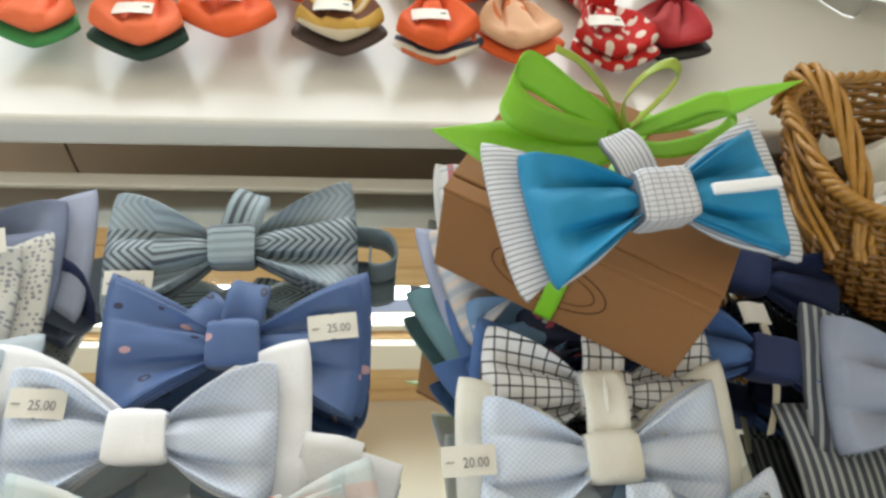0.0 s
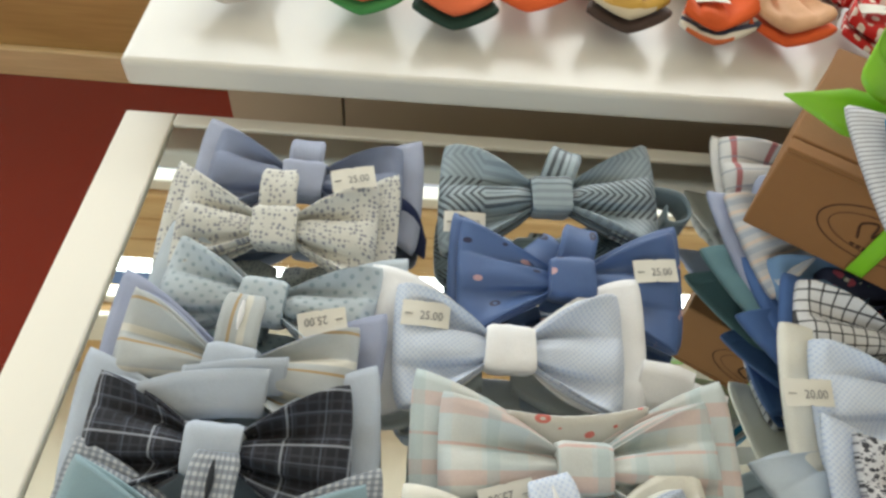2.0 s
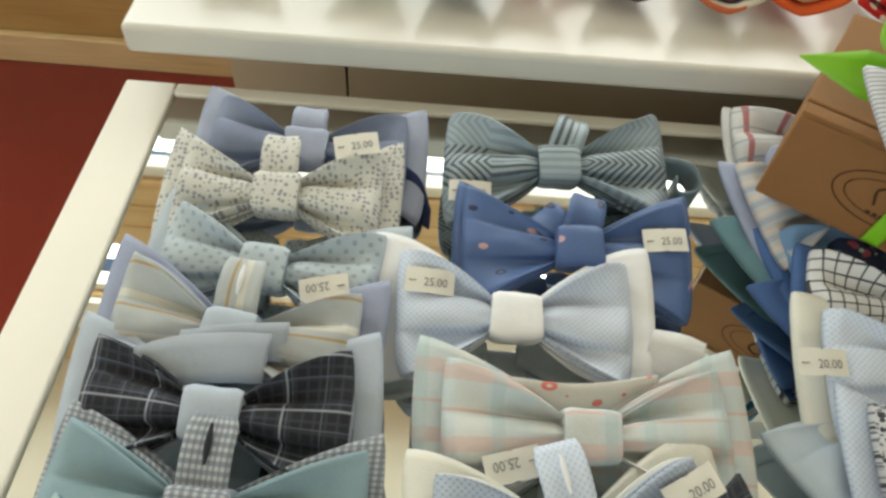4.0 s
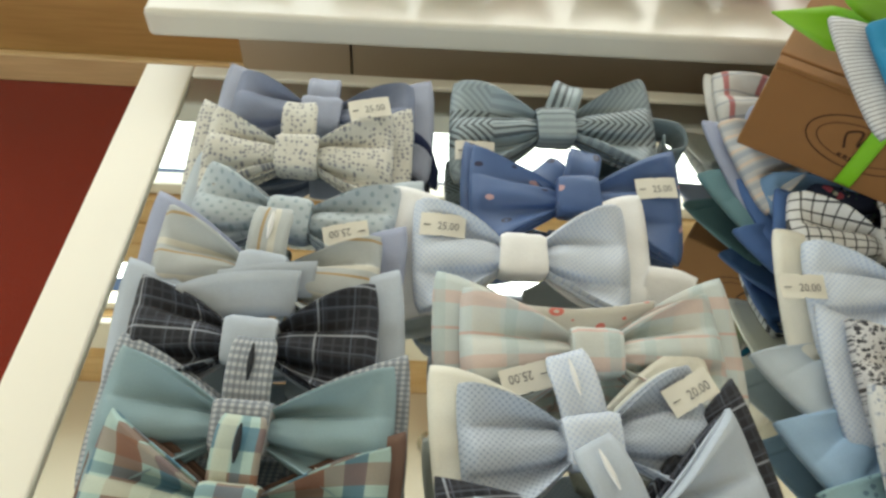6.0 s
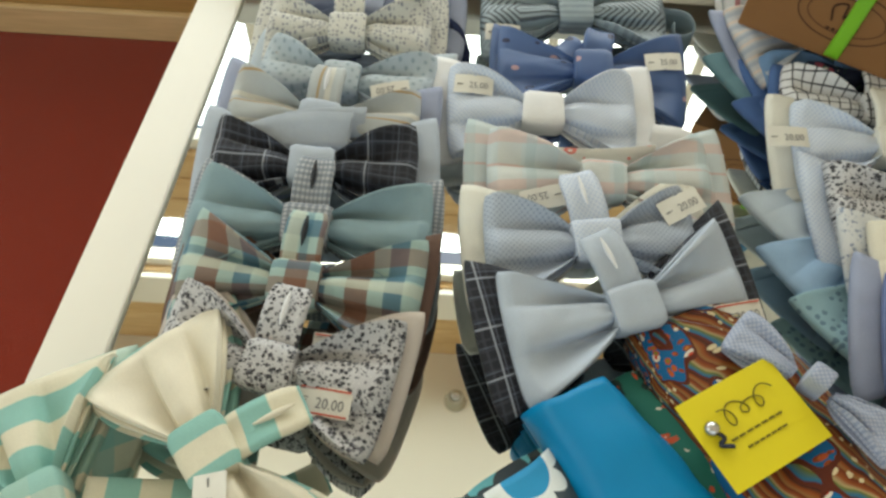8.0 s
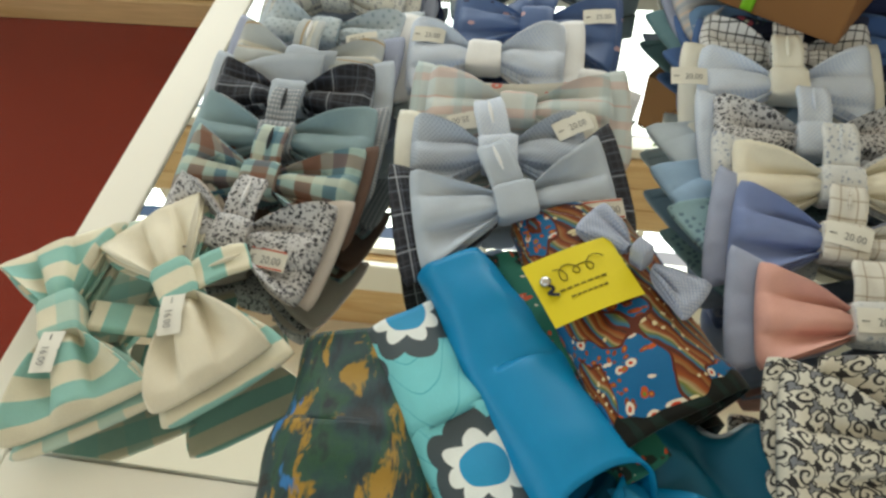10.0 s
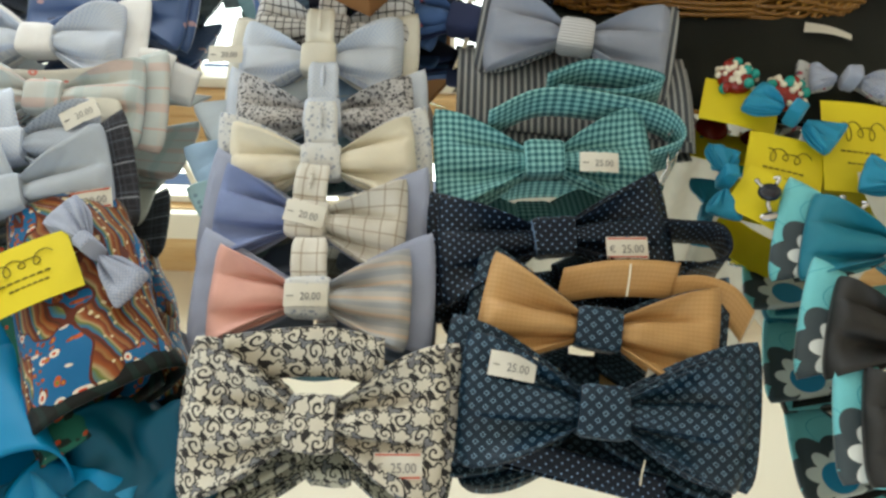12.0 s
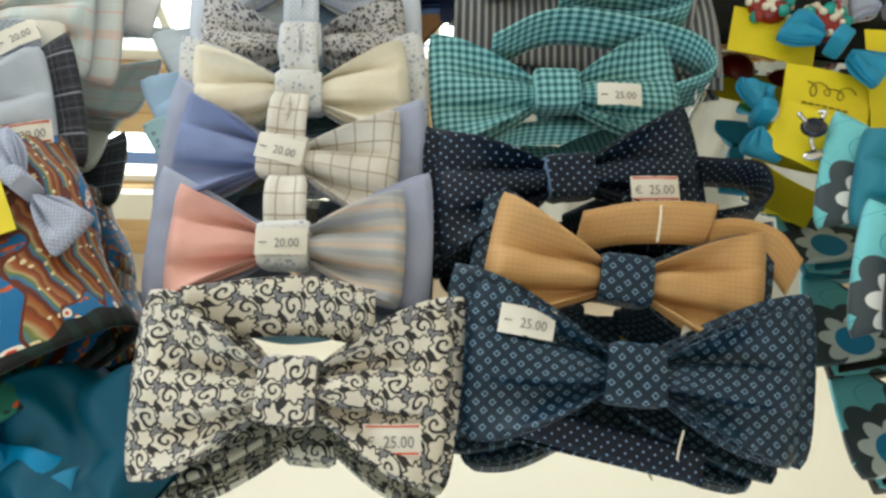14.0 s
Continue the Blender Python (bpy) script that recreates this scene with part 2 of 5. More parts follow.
def paisley(name):
    """Rust, teal and cream printed scarf: dense flowers on teal between flowing tan and rust stripes, with a dark green
    border that also carries the end fold's shade.
    """
    n = Nodes(name, 0.5, spec=0.2)
    w = n.noise(40, 2)
    warp = n.t.nodes.new("ShaderNodeVectorMath")
    warp.operation = "MULTIPLY_ADD"
    n.t.links.new(w.outputs["Color"], warp.inputs[0])
    warp.inputs[1].default_value = (0.014, 0.014, 0)
    n.t.links.new(n.uv, warp.inputs[2])
    sep = n.t.nodes.new("ShaderNodeSeparateXYZ")
    n.t.links.new(warp.outputs[0], sep.inputs[0])
    flow = n.m("FRACT", n.m("MULTIPLY", n.m("ADD", n.m("MULTIPLY", sep.outputs[0], 0.35), sep.outputs[1]), 100.0))
    rust = n.ramp(flow, [(0.0, rgb("2e140c")), (0.12, rgb("8a4416")), (0.26, rgb("8f6838")), (0.32, rgb("6a2c14")), (0.50, rgb("8f4a1e")), (0.62, rgb("a8966c")), (0.68, rgb("66702c")), (0.84, rgb("1a6a92")), (0.90, rgb("5a2412"))])
    region = n.noise(28, 1, n.scaled(1, 1.7, 0.8)).outputs[0]
    field = n.m("GREATER_THAN", region, 0.53)
    c = n.mix(field, rust, rgb("0c6296"))
    for sc, rad, cols in ((240, 0.30, ("8a3e18", "c07c38")), (135, 0.30, ("dcd4c4", "c03c20")), (160, 0.26, ("b85424", "6a8030"))):
        f = n.voronoi(sc, vec=warp.outputs[0])
        for k, col in zip((1.0, 0.5), cols):
            c = n.mix(n.both(n.m("LESS_THAN", f.outputs["Distance"], rad * k), field), c, rgb(col))
    spots = n.voronoi(210, vec=warp.outputs[0])
    c = n.mix(n.both(n.m("LESS_THAN", spots.outputs["Distance"], 0.2), n.m("LESS_THAN", region, 0.53)), c, rgb("d8c8a0"))
    c = n.mix(n.m("LESS_THAN", n.m("ABSOLUTE", n.m("SUBTRACT", region, 0.53)), 0.010), c, rgb("5a2410"))
    # near-black green end: the border, with the fold's shadow put into its colour
    c = n.mix(n.m("GREATER_THAN", n.m("ADD", n.u, n.m("MULTIPLY", w.outputs[0], 0.03)), 0.128), c, n.mix(n.m("GREATER_THAN", flow, 0.6), rgb("060c0b"), rgb("0c2420")))
    return cloth_finish(n, c, 0.1, 0.2)


def solid(name, c, rough=0.5, metal=0.0, var=0.08, scale=12.0, bump=0.05, spec=0.5):
    """Painted, paper, card and metal surfaces with slight mottling."""
    n = Nodes(name, rough, metal, spec)
    a = n.noise(scale, 4, n.obj).outputs[0]
    f = n.noise(scale * 14, 3, n.obj).outputs[0]
    base = rgb(c)
    k = n.mix(n.m("MULTIPLY", a, var * 2), base, tuple(x * 0.62 for x in base[:3]) + (1,))
    k = n.mix(n.m("MULTIPLY", f, var), k, tuple(x * 0.7 for x in base[:3]) + (1,))
    n.bump(n.m("ADD", n.m("MULTIPLY", a, 0.4), f), bump, 0.001)
    r = n.m("ADD", n.m("MULTIPLY", a, 0.16), rough - 0.08)
    n.put(n.b.inputs["Roughness"], r)
    return n.colour(k)


def wood(name, dark, light, scale=1.0, rough=0.5):
    n = Nodes(name, rough)
    g = n.noise(9 * scale, 6, n.scaled(0.16, 1.0, 0.0, n.obj), 0.6)
    c = n.ramp(g.outputs[0], [(0.3, rgb(dark)), (0.7, rgb(light))])
    fine = n.noise(140 * scale, 3, n.scaled(0.05, 1, 0, n.obj)).outputs[0]
    c = n.mix(0.18, c, n.ramp(fine, [(0.35, (0.35, 0.25, 0.15, 1)), (0.65, (1, 1, 1, 1))]), "MULTIPLY")
    n.bump(fine, 0.12, 0.001)
    return n.colour(c)


def carpet_cloth():
    n = Nodes("carpet_pile", 0.95, spec=0.1)
    f = n.noise(420, 3, n.obj).outputs[0]
    g = n.noise(5, 4, n.obj).outputs[0]
    c = n.mix(f, rgb("6c1c0e"), rgb("a63a20"))
    c = n.mix(n.m("MULTIPLY", g, 0.5), c, rgb("742416"))
    n.bump(f, 0.8, 0.004)
    n.b.inputs["Sheen Weight"].default_value = 0.2
    return n.colour(c)


def satin(name, c, rough=0.32, spec=0.6):
    n = Nodes(name, rough, spec=spec)
    a = n.noise(60, 3).outputs[0]
    rib = n.m("SINE", n.m("MULTIPLY", n.v, 6000.0))
    k = n.mix(n.m("MULTIPLY", a, 0.25), rgb(c), tuple(x * 0.6 for x in rgb(c)[:3]) + (1,))
    n.b.inputs["Anisotropic"].default_value = 0.5
    n.bump(n.m("ADD", a, n.m("MULTIPLY", rib, 0.05)), 0.15, 0.001)
    return n.colour(k)


def mirror_glass():
    n = Nodes("mirror_silver", 0.015, 1.0)
    d = n.noise(20, 5, n.obj, 0.7).outputs[0]
    n.put(n.b.inputs["Roughness"], n.m("MULTIPLY", n.m("POWER", d, 3.0), 0.12))
    return n.colour((0.80, 0.83, 0.80, 1))


WHITE_PAINT = solid("white_lacquer", "efece2", 0.32, var=0.05, scale=7)
SHELF_WHITE = solid("white_laminate", "d8d6cf", 0.22, var=0.04, scale=6)
PANEL = solid("cream_panel", "cdbfa8", 0.5, var=0.06, scale=5)
GAP_DARK = solid("dark_joint", "3a3129", 0.8)
CEILING = solid("cream_ceiling_paint", "f6f2e4", 0.8, var=0.04, scale=2)
PLASTER = solid("cream_plaster", "e6dcc6", 0.85, var=0.06, scale=3)
PINE_BRIGHT = wood("brightened_pine", "c9a26c", "e6c898", 1.0, 0.5)
PINE_WALL = wood("honey_veneer", "a8854f", "c7a46c", 0.7, 0.5)
PINE_EDGE = wood("pale_edge_wood", "c4a675", "e0c79c", 1.0, 0.5)
CARPET = carpet_cloth()
MIRROR = mirror_glass()
KRAFT = solid("kraft_card", "8d6238", 0.8, var=0.10, scale=40, bump=0.2)
KRAFT_EDGE = solid("kraft_cut_edge", "8a623a", 0.9)
STAMP = solid("brown_stamp_ink", "4a2c18", 0.9)
WICKER = solid("golden_wicker", "b08038", 0.27, var=0.3, scale=120, bump=0.2)
WICKER_DARK = solid("brown_wicker", "94672c", 0.30, var=0.3, scale=120, bump=0.2)
GREEN_SATIN = satin("green_satin", "84c62e")
GREEN_CORD = satin("olive_cord", "93a83a")
PAPER = solid("price_paper", "dcdad2", 0.7, var=0.03, scale=60)
INK = solid("grey_print_ink", "747476", 0.8)
RED_INK = solid("red_print_ink", "c8503c", 0.8)
YELLOW_CARD = solid("yellow_card", "dccb12", 0.6, var=0.04, scale=40)
DARK_INK = solid("dark_card_ink", "6e6516", 0.8)
STEEL = solid("polished_steel", "c8c8c8", 0.18, 1.0)
NAVY_ENAMEL = solid("navy_enamel", "10182a", 0.15)
BEAD_WHITE = solid("ivory_bead", "e8e2d0", 0.3)
BEAD_TEAL = solid("turquoise_bead", "1a9a92", 0.25)
BEAD_RED = solid("dark_red_bead", "8a1c14", 0.25)
THREAD = solid("white_thread", "dcd6c2", 0.8)
SLOT = plain("dark_buttonhole", "20242c")
LAMP_GLASS = solid("milky_lamp_glass", "b8b4a0", 0.25)

# cloth
C_LAV = plain("lavender_chambray", "848fab")
C_LAVL = plain("light_lavender", "a9b2cb")
C_GREYFLO = floral("ivory_grey_print", "d6d6d0", [("94969f", 1.0)], 400, 0.36, rand=0.5)
C_AQUADOT = dotted("pale_aqua_dot", "bfccd6", "9fb0bd", 0.007, 0.0011)
C_AQUA = plain("pale_aqua", "bfccd8")
C_STRIPEGOLD = lined("grey_gold_stripe", "b9bfc2", [("v", 0.019, 0.0035, 0.004, "d8d6cc", 0.9), ("v", 0.019, 0.0013, 0.0085, "b4935a", 0.8)])
C_GREYLAV = plain("grey_lavender", "a2abc6")
C_DARKPLAID = lined("charcoal_plaid", "25272f", [("u", 0.0045, 0.0012, 0, "3c3f4a", 0.7), ("v", 0.0045, 0.0012, 0, "3c3f4a", 0.7), ("u", 0.013, 0.0007, 0.002, "6c7284", 0.5), ("v", 0.011, 0.0007, 0.003, "6c7284", 0.5), ("u", 0.026, 0.0009, 0.004, "b8bfcc", 0.6), ("v", 0.022, 0.0009, 0.006, "b8bfcc", 0.6)])
C_ICE = plain("ice_blue", "b9c4d3")
C_LIGHTBLUE = plain("light_blue_cotton", "9dbdde")
C_AQUAFLO = floral("aqua_grey_print", "9cc0cc", [("6f8ea2", 1.0)], 250, 0.34, rand=0.7)
C_TEALGREY = plain("grey_teal_flannel", "90aab4", 0.95)
C_HERRING = lined("grey_herringbone", "8d949e", [("u", 0.003, 0.0014, 0, "c2c6cc", 0.8), ("v", 0.0022, 0.0009, 0, "6c737e", 0.6)])
C_MADRAS = lined("aqua_brown_madras", "a9c3c0", [("u", 0.034, 0.010, 0.0, "7c4630", 0.75), ("u", 0.034, 0.008, 0.017, "2f6484", 0.75), ("v", 0.03, 0.008, 0.004, "8a5236", 0.55), ("v", 0.03, 0.006, 0.019, "c8cfc0", 0.7), ("v", 0.03, 0.004, 0.012, "3a6f8a", 0.5)])
C_BROWN = plain("brown_cotton", "6d5348")
C_BLACKFLO = floral("black_floral_print", "cbcbcf", [("3c3c42", 0.95), ("77777f", 0.85), ("e0e0e0", 0.5)], 430, 0.42)
C_TAN = plain("pale_taupe", "cfc5bd")
C_CREAM = plain("cream_cotton", "e8e1ce")
C_AQUASTRIPE = lined("aqua_cream_stripe", "e2dcc6", [("u", 0.022, 0.011, 0.003, "84c0ba", 0.9)])
C_AQUASTRIPE2 = lined("aqua_cream_check", "e2dcc6", [("u", 0.024, 0.012, 0.0, "84c0ba", 0.75), ("v", 0.026, 0.012, 0.006, "94c6c0", 0.6)])
C_ZIG = zigzag("grey_zigzag_silk", "9aabb6", "39444e")
C_SILVER = plain("silver_blue_silk", "72848e", 0.45)
C_BLUEPAIS = motif("blue_motif_silk", "4a6699", ["c8a4ac", "1f2448"], 78, 0.22)
C_NAVY = plain("navy_cotton", "22305a")
C_WHITE = plain("white_cotton", "f4f6fa")
C_PIQUE = dotted("light_blue_pique", "bccbe6", "eaf0f8", 0.0026, 0.0009, strength=0.55)
C_PASTEL = lined("pastel_plaid", "ccd6d8", [("u", 0.03, 0.012, 0.0, "d6d6d2", 0.6), ("v", 0.028, 0.006, 0.004, "dab8b0", 0.6), ("v", 0.028, 0.0012, 0.016, "dca69c", 0.6), ("u", 0.03, 0.005, 0.016, "b4c8cc", 0.5)])
C_HEARTS = motif("pink_heart_cotton", "d9d8d2", ["de7c74", "de7c74"], 95, 0.3, 0.8)
C_PIQUE2 = dotted("grey_blue_pique", "97a4ba", "ccd4e0", 0.0026, 0.0009, strength=0.6)
C_ICECREAM = plain("ivory_wool", "ecebe2")
C_GRID = lined("white_black_check", "dcdde0", [("u", 0.0056, 0.0008, 0, "22242c", 0.9), ("v", 0.0056, 0.0009, 0, "22242c", 0.9)])
C_BLUE = plain("denim_blue", "4a6ca4")
C_DENIM = plain("chambray_blue", "6d90b8")
C_SMOKE = plain("smoke_teal", "6a919c")
C_REDSTRIPE = lined("white_red_check", "dadcde", [("u", 0.020, 0.003, 0, "b04a52", 0.8), ("v", 0.010, 0.0012, 0, "8a98ac", 0.6)])
C_NAVYFLO = floral("navy_red_floral", "2c3450", [("b8566a", 0.9), ("cfcfc4", 0.6), ("4a7a5a", 0.6)], 120, 0.36)
C_POSY = floral("grey_posy_print", "c4c8cc", [("b04a5c", 0.8), ("3e6a4e", 0.6), ("2c3a54", 0.6)], 170, 0.38)
C_LIGHTFLO = floral("white_blue_print", "d8dadc", [("98a2b6", 0.9), ("bcc2cc", 0.8)], 360, 0.36)
C_PERI = plain("periwinkle", "7888b6")
C_CHECK = lined("ivory_brown_check", "dedbd4", [("u", 0.0085, 0.0008, 0, "97836c", 0.6), ("v", 0.0085, 0.0008, 0, "97836c", 0.6)])
C_SALMON = plain("salmon_cotton", "dfaa9f")
C_PALESTRIPE = lined("pale_grey_stripe", "c6c6c8", [("v", 0.0095, 0.003, 0, "a8b0be", 0.8), ("v", 0.0095, 0.002, 0.005, "dccabc", 0.9)])
C_SCROLL = scrolls("black_ivory_scroll")
C_GREYBLUE = plain("grey_blue_twill", "959db0")
C_PIN = lined("grey_pinstripe", "4c525c", [("u", 0.0042, 0.0017, 0, "aeb2b4", 0.9)])
C_GINGHAM = gingham("teal_gingham", "90cccf", "045a66", 0.0037)
C_NAVYDOT = dotted("navy_dot_silk", "0a1626", "84a4cc", 0.0050, 0.00045, 0.42, sheen=0.0, spec=0.22)
C_NAVYGEO = dotted("navy_diamond_silk", "0b2538", "84a6c2", 0.0064, 0.0015, 0.38, sheen=0.0, ring=0.0009, spec=0.3, strength=0.7)
C_OCHRE = lined("ochre_cotton", "c89e68", [("v", 0.0024, 0.0008, 0, "a87c44", 0.25), ("u", 0.0024, 0.0008, 0, "a87c44", 0.15)], rough=0.5)
C_FLOWER = big_flowers("aqua_big_flowers")
C_TURQ = satin("turquoise_satin", "0084bc", 0.42, 0.3)
C_TEALSATIN = satin("deep_teal_satin", "07526e", 0.46, 0.25)
C_PAINT = painted("painted_green_cloth")
C_PAISLEY = paisley("rust_teal_paisley")
C_GREENPR = floral("green_red_print", "11685a", [("0d2a26", 1.0), ("c4502c", 0.7), ("d8d0c0", 0.4)], 120, 0.40)
C_BLACK = plain("black_satin_cloth", "141414", 0.55)
C_DARKGREEN = plain("black_green_velvet", "0c1410", 0.9)
C_GREYBOW = dotted("grey_blue_mini_weave", "98a2bc", "c4cad8", 0.0022, 0.0006, strength=0.6)
C_TEALTURQ = plain("turquoise_cotton", "128cb4", 0.6)
C_DEEPTEAL = plain("deep_teal_cotton", "0e7890", 0.6)
C_BRIGHTBLUE = plain("bright_blue_cotton", "1286b6", 0.6)
C_THINSTRIPE = lined("white_pinstripe", "d4d6dc", [("v", 0.0020, 0.0005, 0, "666a76", 0.8)])
C_THINCHECK = lined("white_fine_check", "d4d6dc", [("v", 0.0020, 0.0004, 0, "7c808c", 0.7), ("u", 0.0032, 0.0004, 0, "7c808c", 0.7)])
C_ORANGE = plain("orange_cotton", "e8622a")
C_ORANGE2 = plain("coral_orange_cotton", "ee7446")
C_GREEN = plain("leaf_green_cotton", "3f8a48")
C_DKGREEN = plain("bottle_green_cotton", "17382c")
C_MUSTARD = lined("mustard_brown_print", "c49a44", [("u", 0.022, 0.009, 0.002, "5a2420", 0.9), ("u", 0.022, 0.004, 0.013, "e0d4bc", 0.8)])
C_DKBROWN = plain("dark_brown_cotton", "4a3830")
C_NAVYORANGE = lined("navy_orange_check", "e4ddd0", [("u", 0.016, 0.0045, 0, "24304e", 0.95), ("u", 0.016, 0.0045, 0.008, "d8662c", 0.95)])
C_PEACH = floral("peach_print", "e0b08c", [("d8702c", 0.9)], 70, 0.36)
C_REDDOT = dotted("red_polka", "c8201c", "ecdcd0", 0.013, 0.0026)
C_RED = plain("crimson_cotton", "a81c22")
C_SHEER = plain("white_drape", "d8d6cc", 0.9)

# ---- building helpers ----
def mesh_object(name, bm, material, parent=None, label="", smooth=True):
    me = bpy.data.meshes.new(name)
    if smooth:
        for e in bm.edges:
            if len(e.link_faces) == 2 and e.calc_face_angle(0.0) > 0.85:
                e.smooth = False
    bm.to_mesh(me)
    bm.free()
    for p in me.polygons:
        p.use_smooth = smooth
    for mt in material if isinstance(material, (list, tuple)) else [material]:
        me.materials.append(mt)
    ob = new(name, me)
    if parent:
        ob.parent = parent
    if label:
        ob["label"] = label
    return ob


def part(name, bm, material, parent, label="", smooth=True):
    return mesh_object(name, bm, material, parent, label, smooth)


def thing(name, m, label, category, group="", kind=""):
    e = new(name)
    e.empty_display_size = 0.01
    e.matrix_world = m
    return tagged(e, label, category, group, kind)


def slab(bm, x0, x1, y0, y1, z0, z1, bevel=0.0, seg=2):
    """A box with eased edges, added to bm."""
    r = bmesh.ops.create_cube(bm, size=1.0)
    vs = r["verts"]
    bmesh.ops.scale(bm, verts=vs, vec=(x1 - x0, y1 - y0, z1 - z0))
    bmesh.ops.translate(bm, verts=vs, vec=((x0 + x1) / 2, (y0 + y1) / 2, (z0 + z1) / 2))
    if bevel:
        es = list({e for v in vs for e in v.link_edges})
        bmesh.ops.bevel(bm, geom=es, offset=bevel, segments=seg, affect="EDGES", profile=0.5)
    return bm


def box(*a, **k):
    return slab(bmesh.new(), *a, **k)


def grid_faces(bm, rows, uvs, flip=False, close=False):
    """Quads over rows of points, with their cloth coordinates in metres."""
    lay = bm.loops.layers.uv.verify()
    vs = [[bm.verts.new(p) for p in r] for r in rows]
    n = len(rows[0])
    for i in range(len(rows) - 1):
        for j in range(n if close else n - 1):
            k = (j + 1) % n
            ids = [(i, j), (i + 1, j), (i + 1, k), (i, k)]
            if flip:
                ids.reverse()
            f = bm.faces.new([vs[a][b] for a, b in ids])
            for loop, (a, b) in zip(f.loops, ids):
                loop[lay].uv = uvs[a][b]
    return vs


def sheet(bm, fn, nu, nv, su, sv, thick=0.0008, ou=0.0, ov=0.0):
    """A cloth sheet of some thickness: fn(u, v) gives the place, u and v from 0 to 1; su, sv its size in metres."""
    P = [[Vector(fn(i / nu, j / nv)) for j in range(nv + 1)] for i in range(nu + 1)]
    N = []
    for i in range(nu + 1):
        r = []
        for j in range(nv + 1):
            a = P[min(i + 1, nu)][j] - P[max(i - 1, 0)][j]
            b = P[i][min(j + 1, nv)] - P[i][max(j - 1, 0)]
            c = a.cross(b)
            r.append(c.normalized() if c.length > 1e-12 else Vector((0, 0, 1)))
        N.append(r)
    U = [[(ou + su * i / nu, ov + sv * j / nv) for j in range(nv + 1)] for i in range(nu + 1)]
    top = grid_faces(bm, P, U)
    bot = grid_faces(bm, [[P[i][j] - N[i][j] * thick for j in range(nv + 1)] for i in range(nu + 1)], U, flip=True)
    lay = bm.loops.layers.uv.verify()
    rim = [(i, 0) for i in range(nu + 1)] + [(nu, j) for j in range(1, nv + 1)] + [(i, nv) for i in range(nu - 1, -1, -1)] + [(0, j) for j in range(nv - 1, 0, -1)]
    for a, b in zip(rim, rim[1:] + rim[:1]):
        f = bm.faces.new([top[b[0]][b[1]], top[a[0]][a[1]], bot[a[0]][a[1]], bot[b[0]][b[1]]])
        for loop, k in zip(f.loops, (b, a, a, b)):
            loop[lay].uv = U[k[0]][k[1]]
    return bm


def smooth_path(pts, n):
    """A rounded line through the points."""
    pts = [Vector(p) for p in pts]
    q = [pts[0] * 2 - pts[1]] + pts + [pts[-1] * 2 - pts[-2]]
    out = []
    for i in range(n + 1):
        s = i / n * (len(pts) - 1)
        k = min(int(s), len(pts) - 2)
        t = s - k
        a, b, c, d = q[k:k + 4]
        out.append(0.5 * (2 * b + (c - a) * t + (2 * a - 5 * b + 4 * c - d) * t * t + (3 * b - a - 3 * c + d) * t ** 3))
    return out


def ribbon(pts, width, across=(0, 0, 1), n=28, thick=0.0012, taper=None):
    """A strap of cloth along a line; across: the direction of its width."""
    line = smooth_path(pts, n)
    ac = Vector(across).normalized()
    length = sum((b - a).length for a, b in zip(line, line[1:]))

    def fn(u, v):
        p = line[round(u * n)]
        w = width * (taper(u) if taper else 1.0)
        return p + ac * (v - 0.5) * w
    return sheet(bmesh.new(), fn, n, 4, length, width, thick)


def tube(pts, radius, n=24, sides=7, bm=None):
    line = smooth_path(pts, n)
    bm = bm or bmesh.new()
    rows, uvs = [], []
    up = Vector((0.13, 0.21, 0.97))
    for i, p in enumerate(line):
        d = (line[min(i + 1, n)] - line[max(i - 1, 0)]).normalized()
        a = d.cross(up).normalized()
        b = a.cross(d)
        r = radius(i / n) if callable(radius) else radius
        rows.append([p + (a * math.cos(2 * math.pi * k / sides) + b * math.sin(2 * math.pi * k / sides)) * r for k in range(sides)])
        uvs.append([(i * 0.002, k * 0.002) for k in range(sides)])
    vs = grid_faces(bm, rows, uvs, close=True)
    bm.faces.new(list(reversed(vs[0])))
    bm.faces.new(vs[-1])
    return bm


def text_mesh(words, size, depth=0.0):
    """A flat mesh of the words in the built-in font, centred."""
    cu = bpy.data.curves.new("words", "FONT")
    cu.body, cu.size, cu.align_x, cu.align_y, cu.extrude = words, size, "CENTER", "CENTER", depth
    cu.resolution_u = 2
    ob = bpy.data.objects.new("words", cu)
    scene.collection.objects.link(ob)
    me = bpy.data.meshes.new_from_object(ob.evaluated_get(bpy.context.evaluated_depsgraph_get()))
    bpy.data.objects.remove(ob)
    bpy.data.curves.remove(cu)
    return me


